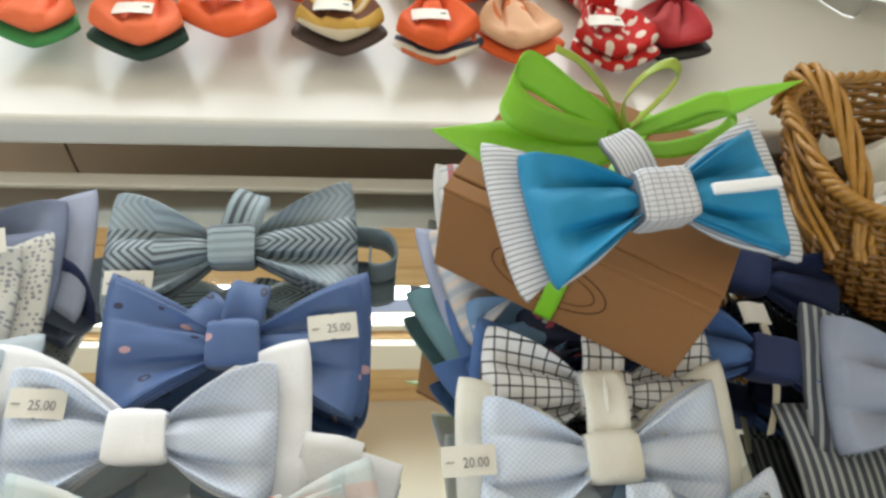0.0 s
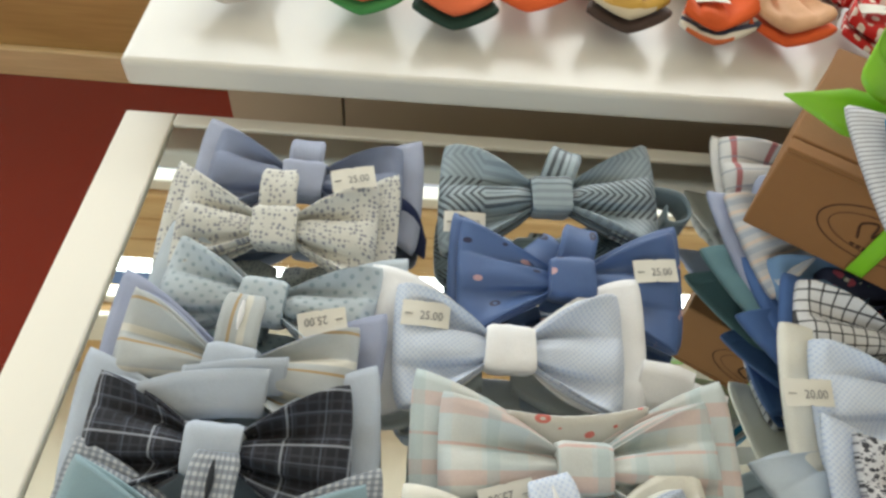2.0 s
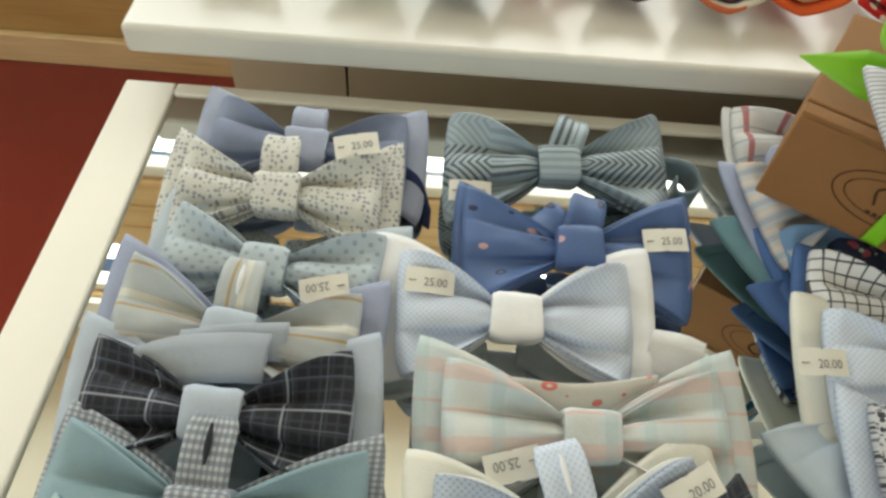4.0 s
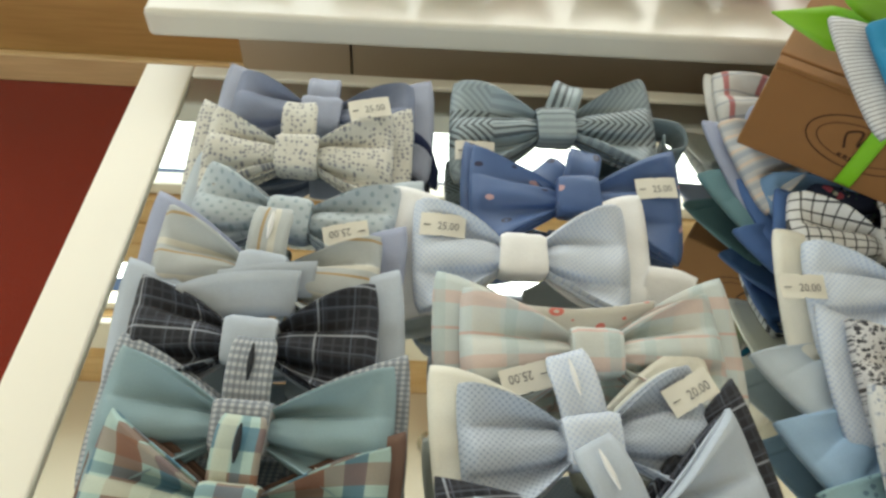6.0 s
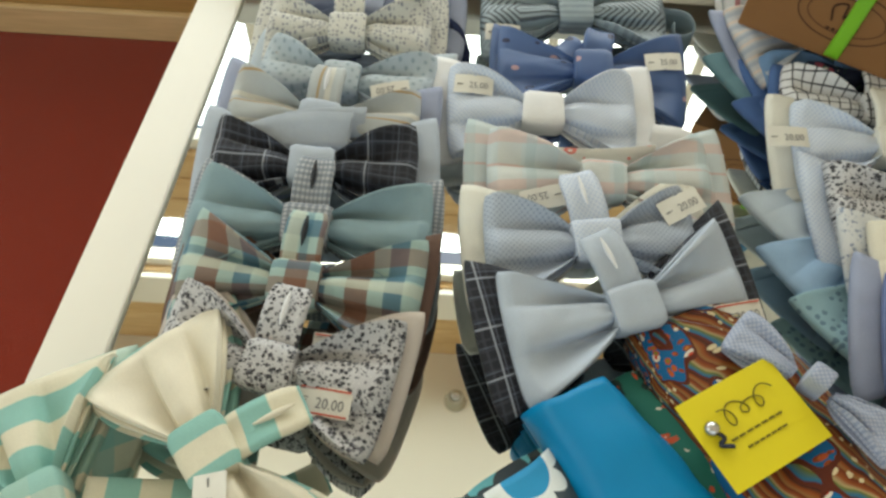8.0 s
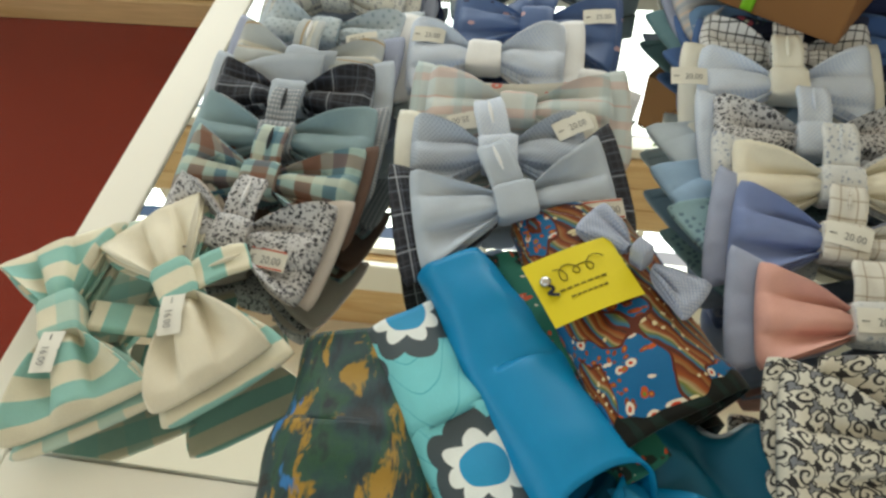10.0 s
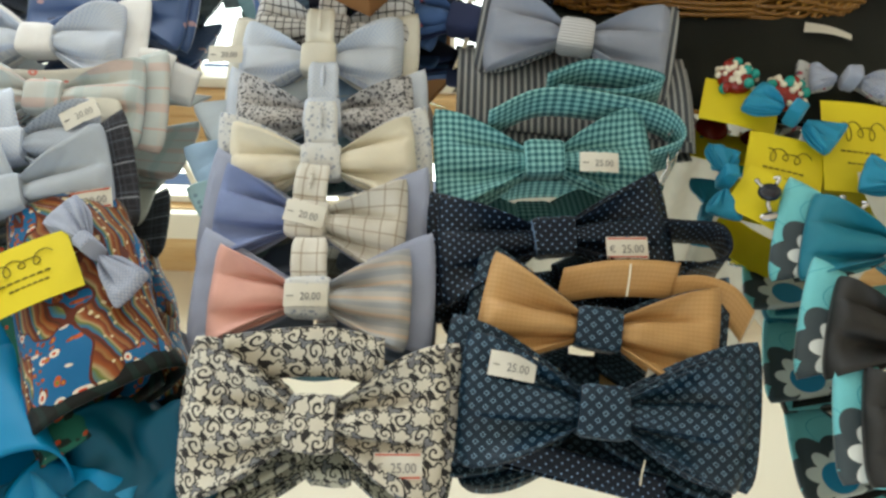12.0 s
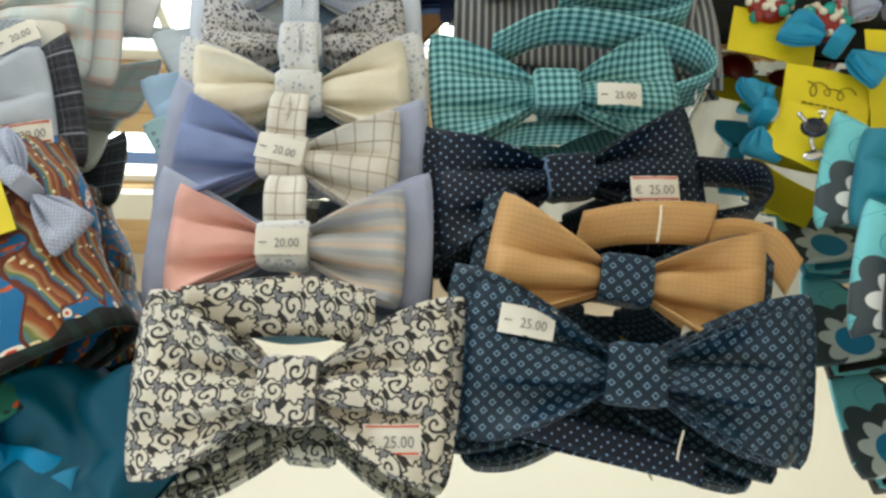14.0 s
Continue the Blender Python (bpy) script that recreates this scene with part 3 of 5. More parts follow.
# ---- bow ties ----
def wing_height(u, v, h, puff, deep, seed):
    """The front of a wing stands this far off its flat back: a rounded middle pleat that runs from the knot to the end, and above and
    below it a hollow flap that drops into a crease beside the pleat and rises again to its rim."""
    root = min(0.0060, 0.10 * h)
    half = root + (h / 2 - root) * (0.8 * u + 0.2 * math.sin(math.pi / 2 * u))
    mid = 0.0036 * math.sin(seed * 1.3) * u
    th = 0.0048 + 0.0046 * u + 0.0012 * math.sin(seed * 2.1 + (1.5 if v > 0 else 0)) * u
    th = min(th, 0.62 * half)
    q = abs(v * half - mid)
    k = min(1.0, puff / 0.005)
    top = puff * (1.15 - 0.38 * u) * (0.62 + 0.38 * min(1.0, u / 0.22))
    ridge = top * (0.30 + 0.70 * math.sqrt(max(0.0, 1 - (q / (th * 1.2)) ** 2)))
    f = min(1.0, max(0.0, (q - th) / max(0.002, half - th)))
    g = min(1.0, max(0.0, (u - 0.38) / 0.6))
    g = g * g * (3 - 2 * g)
    valley = top * (0.02 + 0.56 * g) + (0.0052 - min(deep, 0.0052)) * 0.4
    rim = puff * (0.36 + 0.92 * math.sin(math.pi * min(1.0, u * 0.84 + 0.12))) + 0.0010 * k * (1 - u)
    flap = valley + (rim - valley) * f ** 2.0
    e = min(1.0, max(0.0, (q - th * 0.88) / (th * 0.30)))
    e = e * e * (3 - 2 * e)
    gather = 0.0005 * k * (1 - u) ** 3 * math.cos(v * 9 + seed)
    wob = k * 0.0020 * noise.noise(Vector((u * 2.6 + seed, v * 2.0, seed * 0.7))) * (0.3 + u)
    return max(0.0006, ridge * (1 - e) + flap * e + gather + wob)


def wing_outline(u, v, w, h, seed, arch=0.2):
    """Place in the tie's plane for u from the knot to the end and v from -1 to 1."""
    arc = math.sin(math.pi / 2 * u)
    belly = arch + (0.20 * math.sin(seed * 1.9) if v < 0 else 0.16 * math.sin(seed * 2.7))
    root = min(0.0052, 0.09 * h)
    grow = (1 - belly) * u + belly * arc
    half = root + (h / 2 - root) * grow
    corner = abs(v) ** 9 * u ** 6 * (0.018 if v > 0 else 0.045)
    x = 0.0075 + (w / 2 - 0.0075) * u * (1 - corner - 0.03 * v * v * u - 0.035 * v * math.sin(seed) * u)
    y = v * half * (1 + 0.05 * math.sin(seed * 3 + (2 if v > 0 else 0)) * u) + 0.0015 * math.sin(seed * 1.7) * u
    return x, y


def wing_mesh(w, h, side, seed, puff=0.006, deep=0.005, lift=0.0, nu=24, nv=60, cup=0.0, arch=0.2):
    bm = bmesh.new()
    rows_f, rows_b, uv = [], [], []
    for i in range(nu + 1):
        u = i / nu
        rf, rb, ru = [], [], []
        for j in range(nv + 1):
            v = -1 + 2 * j / nv
            x, y = wing_outline(u, v, w, h, seed, arch)
            x *= 1 + 4 * cup * (1 - abs(v)) * u
            bend = cup * (abs(v) ** 1.4 - 0.3) * u
            z = wing_height(u, v, h, puff, deep, seed)
            flat = 1 - 0.75 * max(0, u - 0.9) / 0.1
            rf.append((side * x, y, lift + bend + 0.0012 + z * flat))
            rb.append((side * x, y, lift + bend - 0.0010 - 0.0022 * (1 - v * v) * (1 - u)))
            ru.append((side * x * 1.02 + 0.0007 * seed, 0.45 * v * h / 2 + 0.55 * y))
        rows_f.append(rf)
        rows_b.append(rb)
        uv.append(ru)
    top = grid_faces(bm, rows_f, uv, flip=side < 0)
    bot = grid_faces(bm, rows_b, uv, flip=side > 0)
    lay = bm.loops.layers.uv.verify()
    rim = [(i, 0) for i in range(nu + 1)] + [(nu, j) for j in range(1, nv + 1)] + [(i, nv) for i in range(nu - 1, -1, -1)]
    for a, b in zip(rim, rim[1:]):
        q = [top[b[0]][b[1]], top[a[0]][a[1]], bot[a[0]][a[1]], bot[b[0]][b[1]]]
        k = [b, a, a, b]
        if side < 0:
            q.reverse(), k.reverse()
        f = bm.faces.new(q)
        for loop, c in zip(f.loops, k):
            loop[lay].uv = uv[c[0]][c[1]]
    return bm


def lip_mesh(w, h, side, seed, top, lift, puff, out, level, arch):
    """A back layer of the cloth, which shows as a thin edge behind a wing's upper or lower rim."""
    def fn(u, v):
        uu = 0.02 + 0.96 * u
        x, y = wing_outline(uu, top * (0.72 + 0.275 * v), w, h, seed, arch)
        y += top * v * out * math.sin(math.pi * uu ** 0.8) ** 0.8 * (1 + 0.3 * math.sin(seed + 4 * uu))
        z = wing_height(uu, top, h, puff, 0.0066, seed) * level * (0.5 + 0.5 * v)
        return side * x, y, lift + z * (1 - 0.6 * u ** 4)
    return sheet(bmesh.new(), fn, 18, 4, w / 2, 0.008, 0.0010 if side * top > 0 else -0.0010)


def knot_mesh(kw, kh, kz, seed, z0=0.0):
    bm = bmesh.new()
    rows, uv = [], []
    n = 22
    shape = []
    for k in range(n + 1):
        a = 2 * math.pi * k / n
        shape.append(Vector((math.copysign(abs(math.cos(a)) ** 0.42, math.cos(a)) * kh / 2, math.copysign(abs(math.sin(a)) ** 0.38, math.sin(a)) * kz / 2)))
    run = [0.0]
    for a, b in zip(shape, shape[1:]):
        run.append(run[-1] + (b - a).length)
    for i in range(9):
        s = -1 + 2 * i / 8
        sc = (1 - abs(s) ** 10) ** 0.5 * 0.10 + 0.90 - 0.02 * math.sin(seed + s * 2)
        r, q = [], []
        for k in range(n):
            a = 2 * math.pi * k / n
            cy, cz = math.cos(a), math.sin(a)
            cy = math.copysign(abs(cy) ** 0.42, cy)
            cz = math.copysign(abs(cz) ** 0.38, cz)
            wr = 1 + 0.04 * noise.noise(Vector((s * 2, k * 0.5, seed)))
            r.append((s * kw / 2 * (1 + 0.05 * cy * math.sin(seed)), cy * kh / 2 * sc * wr, z0 + kz * 0.5 * cz * sc * wr))
            q.append((s * kw / 2, run[k]))
        rows.append(r)
        uv.append(q)
    vs = grid_faces(bm, rows, uv, close=True)
    bm.faces.new(list(reversed(vs[0])))
    bm.faces.new(vs[-1])
    bmesh.ops.recalc_face_normals(bm, faces=bm.faces)
    return bm


def price_tag(parent, words, x, y, z, turn=0.0, w=0.0215, h=0.0115, red=False, tilt_x=0.0, tilt_y=0.0):
    """A small paper label with its price and a cut edge."""
    def fn(u, v):
        notch = 0.0005 * (1 if abs(u - 0.5) < 0.06 and v in (0.0, 1.0) else 0)
        return (u - 0.5) * w, (v - 0.5) * (h - notch * 2), 0.0009 * (1 - (2 * u - 1) ** 2)
    tag = part("price_tag", sheet(bmesh.new(), fn, 16, 4, w, h, 0.00025), PAPER, parent, "white paper price sticker", False)
    tag.matrix_local = pose(x, y, z, tilt_x, tilt_y, turn)
    size = 0.0054 if not red else 0.0060
    me = text_mesh(words, size)
    me.transform(Matrix.Translation((0.12 * w, -0.001, 0.0013)) @ Matrix.Diagonal((0.86, 1, 1, 1)))
    me.materials.append(INK)
    pr = new("printed_price", me)
    pr.parent = tag
    bm = bmesh.new()
    if red:
        for yy in (-0.42, 0.42):
            slab(bm, -w * 0.46, w * 0.46, yy * h - 0.0003, yy * h + 0.0003, 0.0002, 0.0011)
        part("red_rule", bm, RED_INK, tag, "", False)
        me = text_mesh("€", size * 0.85)
        me.transform(Matrix.Translation((-0.36 * w, -0.001, 0.0011)))
        me.materials.append(INK)
        new("printed_euro", me).parent = tag
    else:
        slab(bm, -w * 0.42, -w * 0.27, -0.0006, -0.0003, 0.0002, 0.0010)
        part("printed_dash", bm, INK, tag, "", False)
    return tag


def strap_end(parent, cloth, length, turn=0.0, width=0.018, slot=True, y0=0.008, z=0.006, droop=0.0, slot_mat=None):
    """The buttonhole end of the neck strap, standing up behind the knot."""
    a = radians(turn)

    def fn(u, v):
        ww = width * (1 - 0.15 * max(0, u - 0.85) / 0.15)
        x, y = (v - 0.5) * ww, y0 + u * length
        return x * math.cos(a) - y * math.sin(a), x * math.sin(a) + y * math.cos(a), z + 0.003 * math.sin(math.pi * u) - droop * u + 0.0006 * math.cos(6.28 * v)
    st = part("strap_end", sheet(bmesh.new(), fn, 10, 6, length, width, 0.002), cloth, parent)
    if slot:
        bm = bmesh.new()
        m = pose(0, 0, 0, 0, 0, turn)
        pts = [m @ Vector((0, y0 + length * (0.35 + 0.11 * k), z + 0.0052 - droop * (0.35 + 0.11 * k))) for k in range(6)]
        tube(pts, lambda s: 0.0004 + 0.0009 * math.sin(math.pi * min(1, max(0, s))), 10, 6, bm)
        part("buttonhole", bm, slot_mat or cloth, st)
    return st


TIE_COUNT = [0]


def bow_tie(label, place, turn, w, h, front, knot, back=None, right=None, tilt=18.0, roll=0.0, inner=0.83, tags=(), ends=(), kw=0.0214, kh=0.0208,
            puff=0.0098, deep=0.0066, group="bow ties on the table", loops=(), inner_h=None, cup=0.0, arch=0.2):
    """A pre-tied bow tie: two wings, an optional larger pair behind them, a knot, strap ends, loops of strap and price stickers."""
    TIE_COUNT[0] += 1
    seed = TIE_COUNT[0] * 1.37
    t = thing("bow_tie", pose(*place, 0, 0, turn) @ pose(0, 0, 0, tilt, roll, 0), label, "bow tie", group)
    wi, hi = (w, h) if back is None else (w * inner, h * (inner_h or inner))
    for side in (-1, 1):
        cl = right if right and side > 0 else front
        part("wing", wing_mesh(wi, hi, side, seed + side, puff, deep, 0.0, cup=cup, arch=arch), cl, t)
        for top in (() if cup else (-1, 1)):
            part("wing_fold", lip_mesh(wi, hi, side, seed + side, top, 0.0004, puff, 0.0015, 0.55, arch), cl, t)
            part("lining_fold", lip_mesh(wi, hi, side, seed + side, top, -0.0006, puff, 0.0030, 0.15, arch), back or cl, t)
        if back:
            rear = part("backing", wing_mesh(w, h, side, seed + side, 0.0018, 0.0016, -0.0066, 14, 18, cup, arch + 0.15), back, t)
            rear.location.y = 0.0 if cup else 0.0042
    part("knot", knot_mesh(kw, kh, 0.0170, seed, 0.0046), knot, t)
    for e in ends:
        strap_end(t, *e[:2], **(e[2] if len(e) > 2 else {}))
    for pts, cloth, width, across in loops:
        part("neck_strap", ribbon(pts, width, across), cloth, t)
    for words, x, y, tr, *rest in tags:
        u = min(1, abs(x) / (wi / 2))
        vv = max(-1, min(1, y / (hi / 2)))
        z = wing_height(u, vv * 0.9, hi, puff, 0.0, seed) + 0.0032
        if abs(x) < kw / 2:
            z = 0.0136
        price_tag(t, words, x, y, z, tr, red=bool(rest and rest[0]))
    return t

# ---- the room ----
GLASS_Z = 0.905
X0, X1, Y0, Y1, CEIL = -3.0, 2.6, -2.6, 1.42, 3.50


def structure(name, bm, mat, label, smooth=False):
    return tagged(mesh_object(name, bm, mat, None, "", smooth), label, name.split("_")[0], kind="structure")


structure("floor", box(X0 - 0.2, X1 + 0.2, Y0 - 0.2, Y1 + 0.2, -0.1, 0.0), CARPET, "rust red carpet floor")
structure("ceiling", box(X0 - 0.2, X1 + 0.2, Y0 - 0.2, Y1 + 0.3, CEIL, CEIL + 0.12), CEILING, "cream painted ceiling")

# wall ahead: honey wood below, two bands of windows, wood above
bm = bmesh.new()
slab(bm, X0, X1, Y1, Y1 + 0.12, 0.0, 1.20)
slab(bm, X0, -2.8, Y1, Y1 + 0.12, 1.2, 2.27)
slab(bm, 2.2, X1, Y1, Y1 + 0.12, 1.2, 2.27)
structure("wall_north", bm, PINE_WALL, "honey coloured wood panelled wall with windows")
# upper boards, coloured lighter so that they look bright in the mirror
bm = bmesh.new()
for z0, z1 in ((2.27, 2.38), (2.382, 2.49), (2.492, 2.60), (2.95, 3.06), (3.062, 3.17), (3.172, 3.28), (3.282, 3.39), (3.392, CEIL)):
    slab(bm, X0, X1, Y1, Y1 + 0.12, z0, z1, bevel=0.004, seg=1)
slab(bm, X0, -2.8, Y1, Y1 + 0.12, 2.601, 2.949)
slab(bm, 2.2, X1, Y1, Y1 + 0.12, 2.601, 2.949)
structure("wall_north_2", bm, PINE_BRIGHT, "wood boards above the windows in a brightened tone")
structure("baseboard", box(X0, X1, Y1 - 0.022, Y1 - 0.001, 0.0, 0.085, bevel=0.006), PINE_EDGE, "pale wooden baseboard along the carpet")
structure("trim_sill", box(X0, X1, Y1 - 0.03, Y1 - 0.001, 2.955, 3.15, bevel=0.005), WHITE_PAINT, "cream window trim")


def window(name, x0, x1, z0, z1, bars):
    w = thing(name, pose(0, 0, 0), "white framed window in the wood wall", "window", kind="structure")
    for a, b, c, d in ((x0, x1, z0, z0 + 0.045), (x0, x1, z1 - 0.045, z1), (x0, x0 + 0.045, z0 + 0.046, z1 - 0.046), (x1 - 0.045, x1, z0 + 0.046, z1 - 0.046)):
        part("window_frame", box(a, b, Y1 + 0.03, Y1 + 0.085, c, d, bevel=0.004), WHITE_PAINT, w, "", False)
    for k in range(1, bars):
        x = x0 + (x1 - x0) * k / bars
        part("muntin", box(x - 0.014, x + 0.014, Y1 + 0.04, Y1 + 0.075, z0 + 0.046, z1 - 0.046, bevel=0.003), WHITE_PAINT, w, "", False)


for k in range(4):
    a = -2.8 + 1.25 * k
    window("window_%d" % (k + 1), a, a + 1.25, 1.20, 2.27, 3)
    window("window_%d" % (k + 5), a, a + 1.25, 2.60, 2.95, 2)

for nm, dims, lab in (("wall_east", (X1, X1 + 0.12, Y0, Y1 + 0.12, 0, CEIL), "cream plaster wall"),):
    structure(nm, box(*dims), PLASTER, lab)
# wall behind, out of view, left open for the fill lamp
bm = bmesh.new()
slab(bm, X0, X1, Y0 - 0.12, Y0, 0, 1.15)
slab(bm, X0, X1, Y0 - 0.12, Y0, 2.65, CEIL)
slab(bm, X0, -2.4, Y0 - 0.12, Y0, 1.15, 2.65)
slab(bm, 1.8, X1, Y0 - 0.12, Y0, 1.15, 2.65)
structure("wall_south", bm, PLASTER, "cream plaster wall with a wide unseen window for fill light")
# left wall, out of view, with an opening added for fill light
bm = bmesh.new()
slab(bm, X0 - 0.12, X0, Y0, Y1 + 0.12, 0, 1.05)
slab(bm, X0 - 0.12, X0, Y0, Y1 + 0.12, 2.55, CEIL)
slab(bm, X0 - 0.12, X0, Y0, -1.75, 1.05, 2.55)
slab(bm, X0 - 0.12, X0, 0.15, Y1 + 0.12, 1.05, 2.55)
structure("wall_west", bm, PLASTER, "cream plaster wall with an unseen window added for fill light")

# a round lamp on the ceiling, seen in the mirror
lamp = thing("ceiling_lamp", pose(-0.058, 1.185, CEIL), "small round ceiling spot on cream ceiling", "lamp")
bm = bmesh.new()
bmesh.ops.create_cone(bm, cap_ends=True, segments=28, radius1=0.035, radius2=0.05, depth=0.05)
bmesh.ops.translate(bm, verts=bm.verts, vec=(0, 0, -0.025))
part("housing", bm, LAMP_GLASS, lamp)
bm = bmesh.new()
bmesh.ops.create_uvsphere(bm, u_segments=20, v_segments=12, radius=0.024)
bmesh.ops.translate(bm, verts=bm.verts, vec=(0, 0, -0.052))
part("bulb", bm, STEEL, lamp)

# ---- the display table with its mirror top ----
MX0, MX1, MY0, MY1 = -0.300, 0.640, -0.144, 0.295
table = thing("display_table", pose(0, 0, 0), "white lacquered display table with a mirror top", "table")
zt = GLASS_Z + 0.001
for nm, d in (("frame_rail", (MX0 - 0.030, MX0, MY0 - 0.055, MY1 + 0.010, 0.865, zt)), ("frame_rail", (MX1, MX1 + 0.03, MY0 - 0.055, MY1 + 0.010, 0.865, zt)),
              ("frame_rail", (MX0 + 0.0005, MX1 - 0.0005, MY0 - 0.055, MY0, 0.865, zt)), ("frame_rail", (MX0 + 0.0005, MX1 - 0.0005, MY1, MY1 + 0.010, 0.865, zt))):
    part(nm, box(*d, bevel=0.0012), WHITE_PAINT, table, "", False)
part("body", box(MX0 - 0.01, MX1 + 0.01, MY0 - 0.035, MY1 - 0.01, 0.06, 0.864, bevel=0.003), WHITE_PAINT, table, "", False)
part("plinth", box(MX0 + 0.02, MX1 - 0.02, MY0 - 0.0, MY1 - 0.03, 0.0, 0.059), GAP_DARK, table, "", False)
part("mirror", box(MX0 + 0.0008, MX1 - 0.0008, MY0 + 0.0008, MY1 - 0.0008, GLASS_Z - 0.006, GLASS_Z, bevel=0.0012, seg=1), MIRROR, table, "bevelled mirror sheet", False)
part("mirror_bed", box(MX0 + 0.0005, MX1 - 0.0005, MY0 + 0.0005, MY1 - 0.0005, 0.8645, GLASS_Z - 0.0062), GAP_DARK, table, "", False)

# ---- the raised shelf behind ----
unit = thing("shelf_unit", pose(-0.3205, 0.2985, 0, 0, 0, 0.7) @ pose(0.3205, -0.300, 0), "white laminate shelf unit with cream panels", "shelf")
part("shelf_board", box(-0.3205, 0.95, 0.300, 0.72, 0.930, 0.9485, bevel=0.0035, seg=3), SHELF_WHITE, unit, "thick white laminate board", False)
part("panel", box(-0.285, -0.2065, 0.362, 0.70, 0.05, 0.9295), PANEL, unit, "cream panel", False)
part("panel", box(-0.2045, 0.90, 0.362, 0.70, 0.05, 0.9295), PANEL, unit, "cream panel", False)
part("back_strip", box(-0.28, 0.89, 0.37, 0.69, 0.0, 0.049), GAP_DARK, unit, "", False)


def drape_fn(u, v):
    x = 0.225 + 0.5 * u + 0.03 * v
    y = 0.42 + 0.05 * math.sin(u * 23) * (0.3 + 0.7 * v) + 0.015 * math.sin(u * 51 + 2) + 0.05 * (1 - v) - 0.10 * u
    return x, y, 0.9495 + 0.75 * v


d = thing("curtain", pose(0, 0, 0), "white cloth drape standing on the white shelf", "curtain")
part("cloth", sheet(bmesh.new(), drape_fn, 70, 14, 0.6, 0.75, 0.0015), C_SHEER, d)

# ---- ties in the first row of the table, from the back to the front ----
Z = 0.937
bow_tie("lavender chambray bow tie with a darker double wing", (-0.2078, 0.2336, 0.926), -2, 0.124, 0.066, C_LAV, C_LAVL, C_LAVL, ends=((C_LAVL, 0.014, {"slot": False}),), loops=(([(0.02, 0.0, -0.004), (0.055, -0.012, -0.006), (0.066, -0.03, -0.012)], C_NAVY, 0.02, (0, 0.8, 0.5)),))
bow_tie("ivory bow tie with a small grey print", (-0.2158, 0.1975, 0.930), 1, 0.118, 0.066, C_GREYFLO, C_GREYFLO, C_GREYFLO, ends=((C_GREYFLO, 0.022, {"slot": False}),), tags=(("25.00", 0.036, 0.026, 12),))
bow_tie("pale aqua dotted bow tie", (-0.2141, 0.1573, 0.926), -8, 0.120, 0.066, C_AQUADOT, C_AQUADOT, C_AQUA, tags=(("25.00", 0.030, -0.006, 200),))
bow_tie("grey bow tie with gold and ivory stripes", (-0.2205, 0.1206, 0.929), -6, 0.124, 0.067, C_STRIPEGOLD, C_ICE, C_GREYLAV, ends=((C_STRIPEGOLD, 0.024, {"slot_mat": C_WHITE}),), arch=0.4)
bow_tie("charcoal plaid bow tie backed with ice blue", (-0.2188, 0.0856, 0.930), -1, 0.126, 0.067, C_DARKPLAID, C_ICE, C_ICE, ends=((C_ICE, 0.0, {"slot": False}),)[:0], loops=(([(-0.036, 0.014, 0.002), (-0.02, 0.019, 0.004), (0.000, 0.022, 0.004), (0.016, 0.023, 0.003)], C_ICE, 0.020, (0.1, 0.9, 0.35)), ([(-0.020, 0.024, 0.001), (0.0, 0.028, 0.002), (0.022, 0.031, 0.000)], C_ICE, 0.016, (0.1, 0.9, 0.35)),), arch=0.4)
bow_tie("grey teal flannel bow tie backed with herringbone", (-0.2150, 0.0478, 0.931), -3, 0.124, 0.066, C_TEALGREY, C_HERRING, C_HERRING, ends=((C_HERRING, 0.026, {"slot_mat": SLOT}),), tags=(("20.00", 0.040, -0.018, -2, True),), inner=0.92)
bow_tie("aqua and brown madras check bow tie", (-0.2146, 0.0164, 0.930), -5, 0.118, 0.064, C_MADRAS, C_MADRAS, C_BROWN, ends=((C_MADRAS, 0.025, {"slot_mat": SLOT}),), tags=(("16.00", 0.024, -0.026, 0, True),), inner=0.92)
bow_tie("white bow tie with a black floral print", (-0.2183, -0.0230, 0.928), -11, 0.110, 0.066, C_BLACKFLO, C_BLACKFLO, C_TAN, ends=((C_BLACKFLO, 0.026, {"slot_mat": C_WHITE}),), tags=(("20.00", 0.026, -0.008, 4, True),), inner=0.90, arch=0.6)
bow_tie("cream bow tie backed with aqua stripes", (-0.2321, -0.0623, 0.933), -52, 0.128, 0.068, C_CREAM, C_AQUASTRIPE, C_AQUASTRIPE, tilt=6, tags=(("16.00", 0.020, -0.006, -25),), ends=((C_AQUASTRIPE, 0.030, {"turn": -8, "slot_mat": C_CREAM}),), inner=0.90, kw=0.024, arch=0.7)
bow_tie("aqua and cream striped bow tie", (-0.2870, -0.0850, 0.927), -60, 0.122, 0.074, C_AQUASTRIPE, C_AQUASTRIPE2, C_AQUASTRIPE2, tilt=4, tags=(("16.00", 0.022, -0.004, -22),), loops=(([(0.0, 0.012, 0.0), (0.012, 0.035, -0.004), (0.02, 0.055, -0.01)], C_AQUASTRIPE, 0.018, (1, -0.4, 0.1)),), inner=0.92, kw=0.024)

